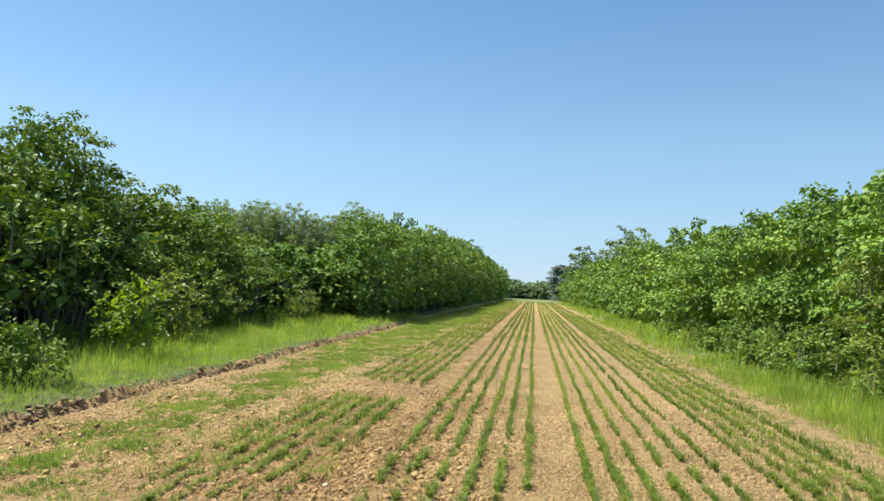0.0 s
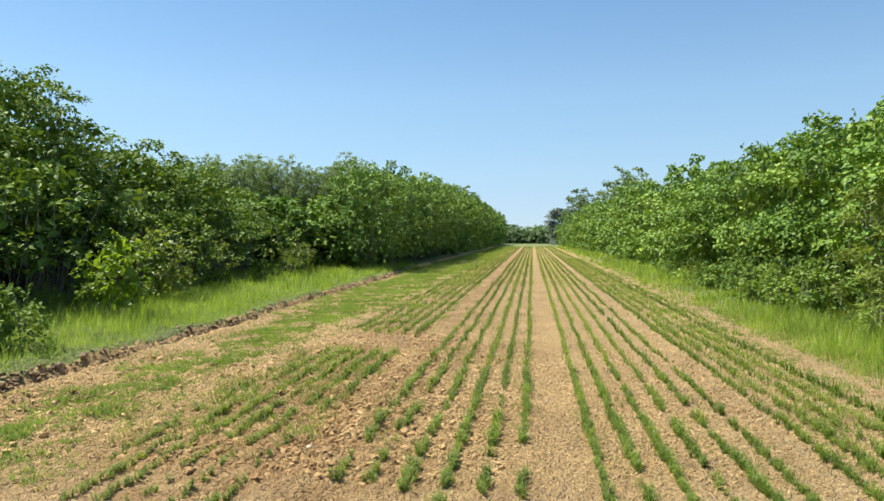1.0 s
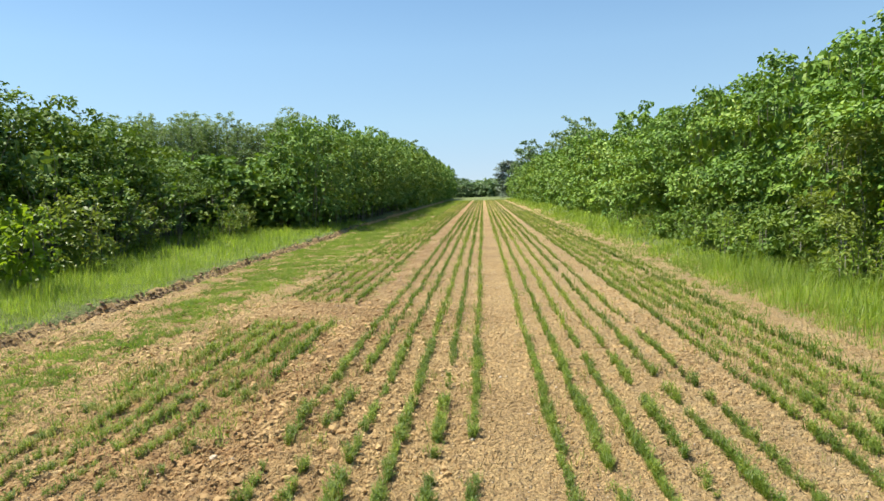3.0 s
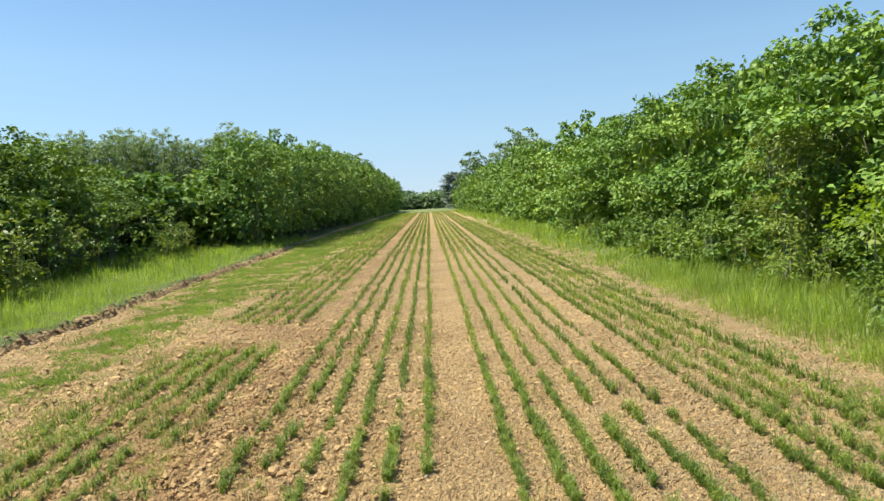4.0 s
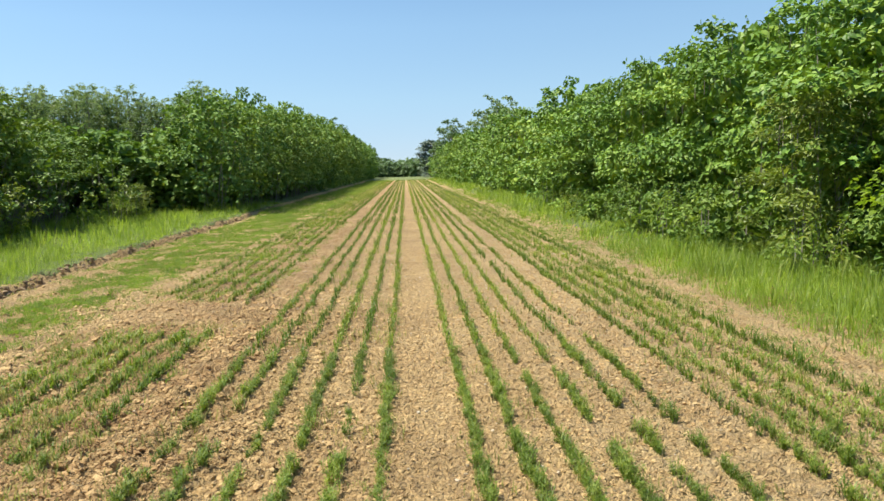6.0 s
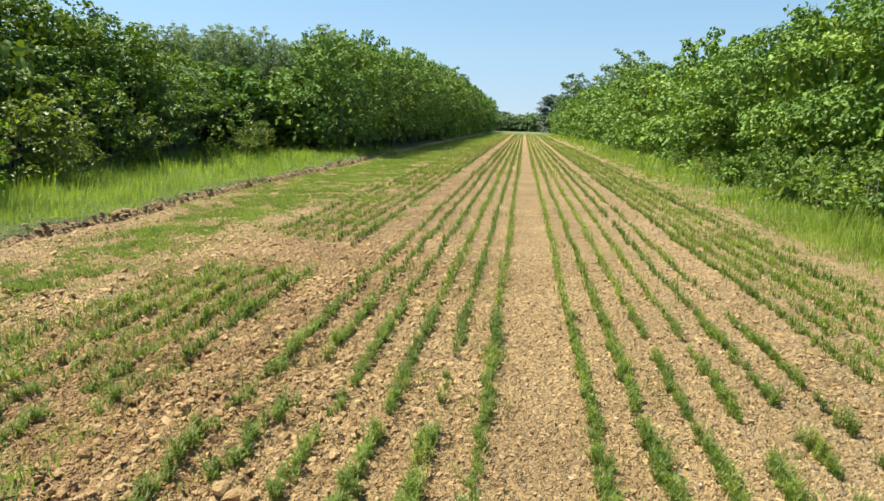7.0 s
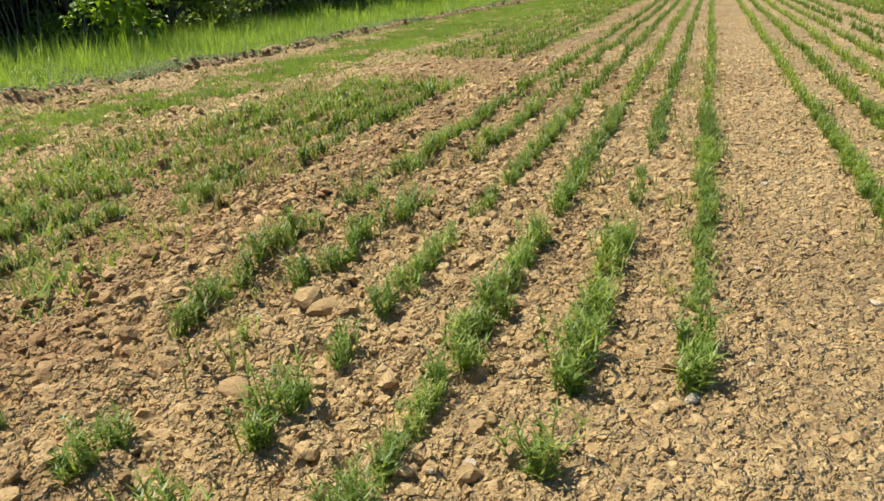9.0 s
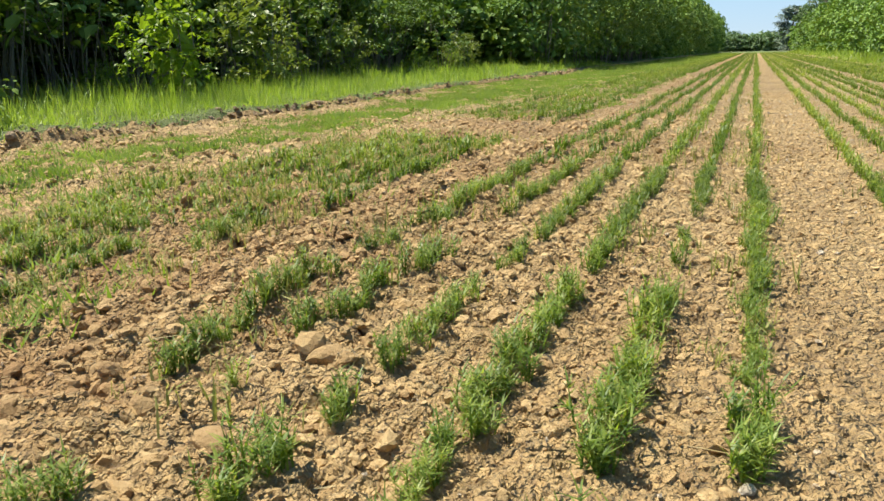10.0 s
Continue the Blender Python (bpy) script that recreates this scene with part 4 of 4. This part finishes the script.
thick_near = [shrub("thicket_shrub", 740 + i, 3.5, 1.25, 3600, 0.085, "round", M_LEFT, 18, 1.3, 30, 0.30, 12, 0.5, label=THICK, thick=1.5, up=0.45, flat=0.95) for i in range(3)]
thick_mid = [shrub("thicket_shrub", 750 + i, 3.7, 1.55, 3300, 0.125, "plain", M_DEEP, 9, 0.45, 32, 0.5, 10, label=THICK, flat=0.9) for i in range(3)]
thick_bare = [shrub("thicket_shrub", 770 + i, 3.7, 1.5, 2600, 0.12, "plain", M_LEFT, 13, 1.3, 32, 0.25, 10, label=THICK, thick=1.3, flat=0.95) for i in range(2)]
thick_far = [shrub("thicket_shrub", 760 + i, 4.0, 1.8, 2400, 0.21, "plain", M_DEEP, 3, 0.1, 34, 1.0, 6, label=THICK, flat=0.9) for i in range(2)]


def jitter(a, i, s):
    return a * float(lattice(np.array(float(i)), np.array(3.0), s) - 0.5) * 2


def right_height(y):
    return float(np.interp(y, [4, 9, 12, 14, 16.5, 20, 30, 40, 70, 120], [0.84, 0.90, 1.0, 1.04, 1.10, 1.11, 1.07, 1.10, 1.16, 1.20]))


right_near = [(5.9 + jitter(.55, i, 1), 4.6 + 2.0 * i + jitter(.35, i, 51), right_height(4.6 + 2.0 * i) + jitter(.09, i, 2)) for i in range(10)]
right_mid = [(5.9 + jitter(.55, i, 3), 24.3 + 2.0 * i, 0.96 * right_height(24.3 + 2.0 * i) + jitter(.10, i, 4)) for i in range(13)]
right_far = [(5.9 + jitter(.3, i, 5), 50.5 + 2.9 * i, 0.95 * right_height(50.5 + 2.9 * i) + jitter(.1, i, 6)) for i in range(25)]
right_back = [(7.9 + jitter(.3, i, 7), 4 + 2.4 * i, 0.97 * right_height(4 + 2.4 * i) + jitter(.08, i, 8)) for i in range(16)]
hedge(hazel_near, right_near, "hazel hedge", 1)
right_start = [(5.8 + jitter(.3, i, 9), 2.9 - 1.9 * i, 0.85 + jitter(.08, i, 10)) for i in range(6)]
hedge(hazel_mid, right_mid + right_start, "hazel hedge", 2)
hedge(hazel_far, right_far + right_back, "hazel hedge", 3)

left_near = [(-10.2 + jitter(.4, i, 11), 9.4 + 1.6 * i, 0.84 + jitter(.17, i, 12)) for i in range(13) if i % 4 != 2]
left_second = [(-11.4 + jitter(.35, i, 21), 9.0 + 1.7 * i, (0.96 if i < 4 else 0.83) + jitter(.08, i, 22)) for i in range(13)]
left_mid = [(-6.5 + jitter(.3, i, 13), 27.4 + 1.95 * i, 1.06 + 0.014 * i + jitter(.08, i, 14)) for i in range(13)]
left_far = [(-6.9 + jitter(.3, i, 15), 52.8 + 3.0 * i, 1.20 + jitter(.09, i, 16)) for i in range(28)]
left_second += [(-10.2, 19.0, 0.98), (-10.2, 17.3, 0.99), (-10.2, 20.6, 0.92), (-10.8, 15.9, 1.06), (-11.0, 13.0, 1.08), (-10.3, 11.8, 1.0)]
left_back = [(-12.7 + jitter(.4, i, 17), 9 + 2.6 * i, 0.82 + jitter(.07, i, 18)) for i in range(11)]
left_start = [(-10.4 + jitter(.4, i, 25), 6.6 - 2.0 * i, 0.85 + jitter(.08, i, 26)) for i in range(8)]
left_shade = [(-10.3 + jitter(.3, i, 27), 27 + 2.1 * i, 0.80 + jitter(.06, i, 28)) for i in range(17)]
left_fill = [(-8.6 + jitter(.3, i, 61), 28.6 + 2.1 * i, 0.95 + jitter(.06, i, 62)) for i in range(13)]
left_dense = [(-14.1 - 3 * (i % 2) + jitter(.4, i, 19), 9 + 1.6 * i, 0.84 + jitter(.07, i, 20)) for i in range(22)]
hedge(thick_near, left_near, "left thicket", 4)
hedge(thick_bare, left_second + left_back, "left thicket", 10)
hedge(thick_mid, left_mid + left_start, "left thicket", 5)
left_under = [(-13.1 - 0.8 * (i % 2) + jitter(.3, i, 29), 6 + 1.2 * i, 0.42 + jitter(.06, i, 30)) for i in range(22)]
# backing shrubs, added behind to close sky gaps and block sun at the hedge foot
thick_back = [shrub("thicket_shrub", 765 + i, 4.0, 1.8, 1400, 0.29, "plain", M_DEEP, 3, 0.1, 40, 0.9, 5, label=THICK) for i in range(2)]
hedge(thick_back, left_dense + left_shade + left_fill + left_under, "left thicket", 11)
hedge(thick_far, left_far, "left thicket", 6)

tall = shrub("field_maple", 780, 4.4, 1.3, 8000, 0.08, "round", M_LEFT, 12, 1.3, 60, 0.6, 8, label="taller green tree standing above the thicket", category="tree")
place_model(tall, -10.5, 14.0, 1.1)
lime = shrub("young_sapling", 781, 1.35, 0.5, 700, 0.075, "round", M_LIME, 6, 0.3, 22, 0.8, 5, label="young yellow-green sapling before the dark thicket", category="sapling")
place_model(lime, -6.55, 11.2)
twig = shrub("thin_sapling", 786, 1.75, 0.6, 560, 0.075, "round", M_LEFT, 7, 0.5, 16, 0.9, 4, 0.8, label="thin pale sapling standing before the dark thicket", category="sapling", up=0.8)
for i, (x, y, q) in enumerate([(-8.0, 16.2, 1.15), (-8.3, 11.3, 1.25), (-8.2, 19.4, 0.95), (-8.1, 22.6, 1.0), (-8.5, 10.4, 1.4), (-8.4, 14.5, 1.25), (-8.6, 12.4, 1.4), (-8.1, 9.4, 1.0)]):
    (place_model if i == 0 else plant_at)(twig, x, y, q, 2.1 * i)
spray = shrub("pale_bush", 788, 1.3, 0.65, 1100, 0.07, "round", M_FINE, 9, 0.15, 26, 0.9, 8, 0.7, label="pale-leaved bush at the foot of the thicket", category="bush", up=0.75)
for i, (x, y, q) in enumerate([(-7.4, 13.8, 1.1), (-8.3, 24.5, 0.8), (-8.4, 17.8, 0.9)]):
    (place_model if i == 0 else plant_at)(spray, x, y, q, 1.4 * i)
small = shrub("small_bush", 782, 0.75, 0.6, 1500, 0.055, "round", M_LEFT, 8, 0.05, 30, 1.0, 5, label="small dark green bush in the bank grass", category="bush")
place_model(small, -6.1, 8.0)
sap = shrub("maple_sapling", 783, 1.25, 0.75, 1000, 0.070, "round", M_LIME, 6, 0.75, 18, 0.8, 4, label="sapling with bright yellow-green broad leaves", category="sapling", up=0.8)
place_model(sap, 4.5, 8.5)
thorn = shrub("thorn_bush", 784, 2.1, 0.75, 5200, 0.075, "narrow", M_FINE, 14, 0.1, 26, 1.0, 14, label="fine-leaved thorn bush in front of the hazels", category="bush")
place_model(thorn, 4.75, 11.0)
bramble = shrub("bramble", 785, 0.8, 0.8, 1100, 0.075, "round", M_LEFT, 10, 0.05, 16, 1.0, 8, 0.9, label="low bramble spilling from the hedge foot", category="bush")
for i, (x, y, s) in enumerate([(4.5, 12.4, 1.0), (4.4, 7.6, 0.9), (4.5, 15.2, 1.0), (4.4, 18.5, 0.8)]):
    (place_model if i == 0 else plant_at)(bramble, x, y, s, 1.3 * i)

low = shrub("low_bush", 789, 1.2, 0.75, 2200, 0.070, "round", M_LEFT, 9, 0.05, 18, 1.0, 6, 0.6, label="dark green low bush at the foot of the hazels", category="bush")
for i, (x, y, s) in enumerate([(5.0, 9.3, 0.95), (4.8, 7.6, 0.9), (4.9, 6.5, 1.1), (4.7, 13.9, 0.8), (4.75, 17.0, 0.8)]):
    (place_model if i == 0 else plant_at)(low, x, y, s, 1.9 * i)

nettle = shrub("nettle_clump", 787, 0.62, 0.42, 520, 0.085, "narrow", M_WEED, 12, 0.08, 22, 1.0, 9, 0.4, label="clump of upright green nettles at the hedge foot", category="weeds")
foot = [(4.15, 8.3), (4.3, 10.2), (4.2, 13.6), (4.4, 16.6), (4.3, 20.3), (4.3, 23.0), (-8.2, 11.6), (-8.4, 13.3), (-8.2, 15.5), (-8.4, 18.4), (-8.2, 21.4), (-8.3, 24.0), (-6.5, 27.2)]
for i, (x, y) in enumerate(foot):
    (place_model if i == 0 else plant_at)(nettle, x, y, 0.85 + 0.25 * (i % 3), 1.7 * i, 1.0, "hedge-foot nettles")


# ---- trees further off ----
def tree(name, seed, height, radius, leaves, leaf, mat, label, trunk=0.14, low=0.25, kind="plain", lobes=60, category="tree", limbs=9, flat=1.0, spread=(0.24, 0.40)):
    r = np.random.default_rng(seed)
    thing = tagged(new(name), label, category)
    bole = under(new("trunk", mesh_of("trunk", *tube([(0, 0, -0.2), (0.05, 0, height * 0.35), (0, 0.05, height * 0.7), (0, 0, height * 0.95)], [trunk, trunk * 0.8, trunk * 0.5, 0.02], 7), M_BARK)), thing)
    for _ in range(limbs):
        a, z = r.uniform(0, 6.28), height * r.uniform(0.25, 0.7)
        e = np.array((math.cos(a) * radius * 0.8, math.sin(a) * radius * 0.8, z + height * 0.18))
        under(new("limb", mesh_of("limb", *tube([(0, 0, z), e * (0.5, 0.5, 1) - (0, 0, height * 0.05), e], [trunk * 0.4, trunk * 0.25, 0.01], 5), M_BARK)), bole)
    pos, out = crown_points(leaves, r, height, radius, height * low, lobes, 1.0, flat, spread)
    under(new("crown", mesh_of("crown", *set_leaves(pos, out, leaf, kind, r, 0.5), mat)), thing)
    return thing


willow = [tree("willow", 800 + i, 9.3, 1.5, 3400, 0.24, M_GREY, "tall slim grey-green willow in the plantation beyond the thicket", kind="narrow", lobes=60, limbs=6, flat=2.2, spread=(0.14, 0.26)) for i in range(3)]
spots = []
for i in range(40):
    row, col = divmod(i, 20)
    spots.append((-13.2 - 0.98 * col + jitter(.35, i, 31), 58 + 4 * row + jitter(1.2, i, 32), (0.75 + 0.055 * min(col, 3.5) + 0.006 * min(col, 12)) * (1 + 0.05 * row) + jitter(.03, i, 33)))
hedge(willow, spots, "willow plantation", 7)

pale = tree("ash_tree", 810, 6.3, 2.4, 6000, 0.21, M_GREY, "pale green round tree behind the hazel hedge", low=0.05, lobes=40)
place_model(pale, 9.2, 70, 1.24)
far_tree = tree("ash_tree", 811, 6.9, 2.5, 6000, 0.25, M_FAR, "green tree standing behind the far hedge", low=0.03, lobes=36)
place_model(far_tree, 6.6, 97, 1.10)
oak = tree("oak_tree", 812, 8.4, 2.6, 3600, 0.32, M_FAR, "dark green round tree above the thicket")
place_model(oak, -8.2, 80, 0.83)


def pine_tree():
    r = np.random.default_rng(820)
    thing = tagged(new("pine_tree"), "dark green pine with tiered branches at the field end", "tree")
    h = 6.7
    wood = [tube([(0, 0, -0.2), (0.05, 0, h * 0.5), (0, 0, h)], [0.2, 0.14, 0.03], 7)]
    pos, out = [], []
    for i in range(60):
        z, a = h * (0.04 + 0.94 * r.random()), r.uniform(0, 6.28)
        ln = 3.3 * (1.05 - 0.5 * (z / h)) * r.uniform(0.6, 1)
        e = np.array((math.cos(a) * ln, math.sin(a) * ln, z + 0.25))
        wood.append(tube([(0, 0, z), e], [0.05, 0.01], 4))
        s = r.uniform(0.2, 1.0, 90)[:, None]
        pos.append(np.array((0, 0, z)) * (1 - s) + e * s + r.normal(0, 0.18, (90, 3)))
        out.append(np.tile((math.cos(a), math.sin(a), 0.5), (90, 1)))
    under(new("trunk", mesh_of("trunk", *joined(wood), M_BARK)), thing)
    under(new("crown", mesh_of("crown", *set_leaves(np.concatenate(pos), np.concatenate(out), 0.42, "narrow", r, 0.5), M_PINE)), thing)
    return thing


pine = pine_tree()
place_model(pine, 4.5, 124, 1.05, 0, 0.88)

end_shrub = [shrub("hedge_shrub", 830 + i, 3.3, 2.0, 1600, 0.36, "plain", M_FAR, 3, 0.1, 40, 1.0, 3, label="green shrub in the hedge closing the field", category="shrub") for i in range(2)]
hedge(end_shrub, [(-17 + 2.3 * i, 150 + jitter(.8, i, 41), 1.0 + jitter(.15, i, 42)) for i in range(14)], "field end hedge", 8)
wood_tree = [tree("distant_tree", 840 + i, 7.0, 5.0, 900, 1.1, M_FAR, "hazy green tree on the horizon", lobes=40, limbs=3) for i in range(2)]
hedge(wood_tree, [(-80 + 7 * i, 330 + jitter(20, i, 43), 0.85 + jitter(.25, i, 44)) for i in range(24)], "horizon trees", 9)
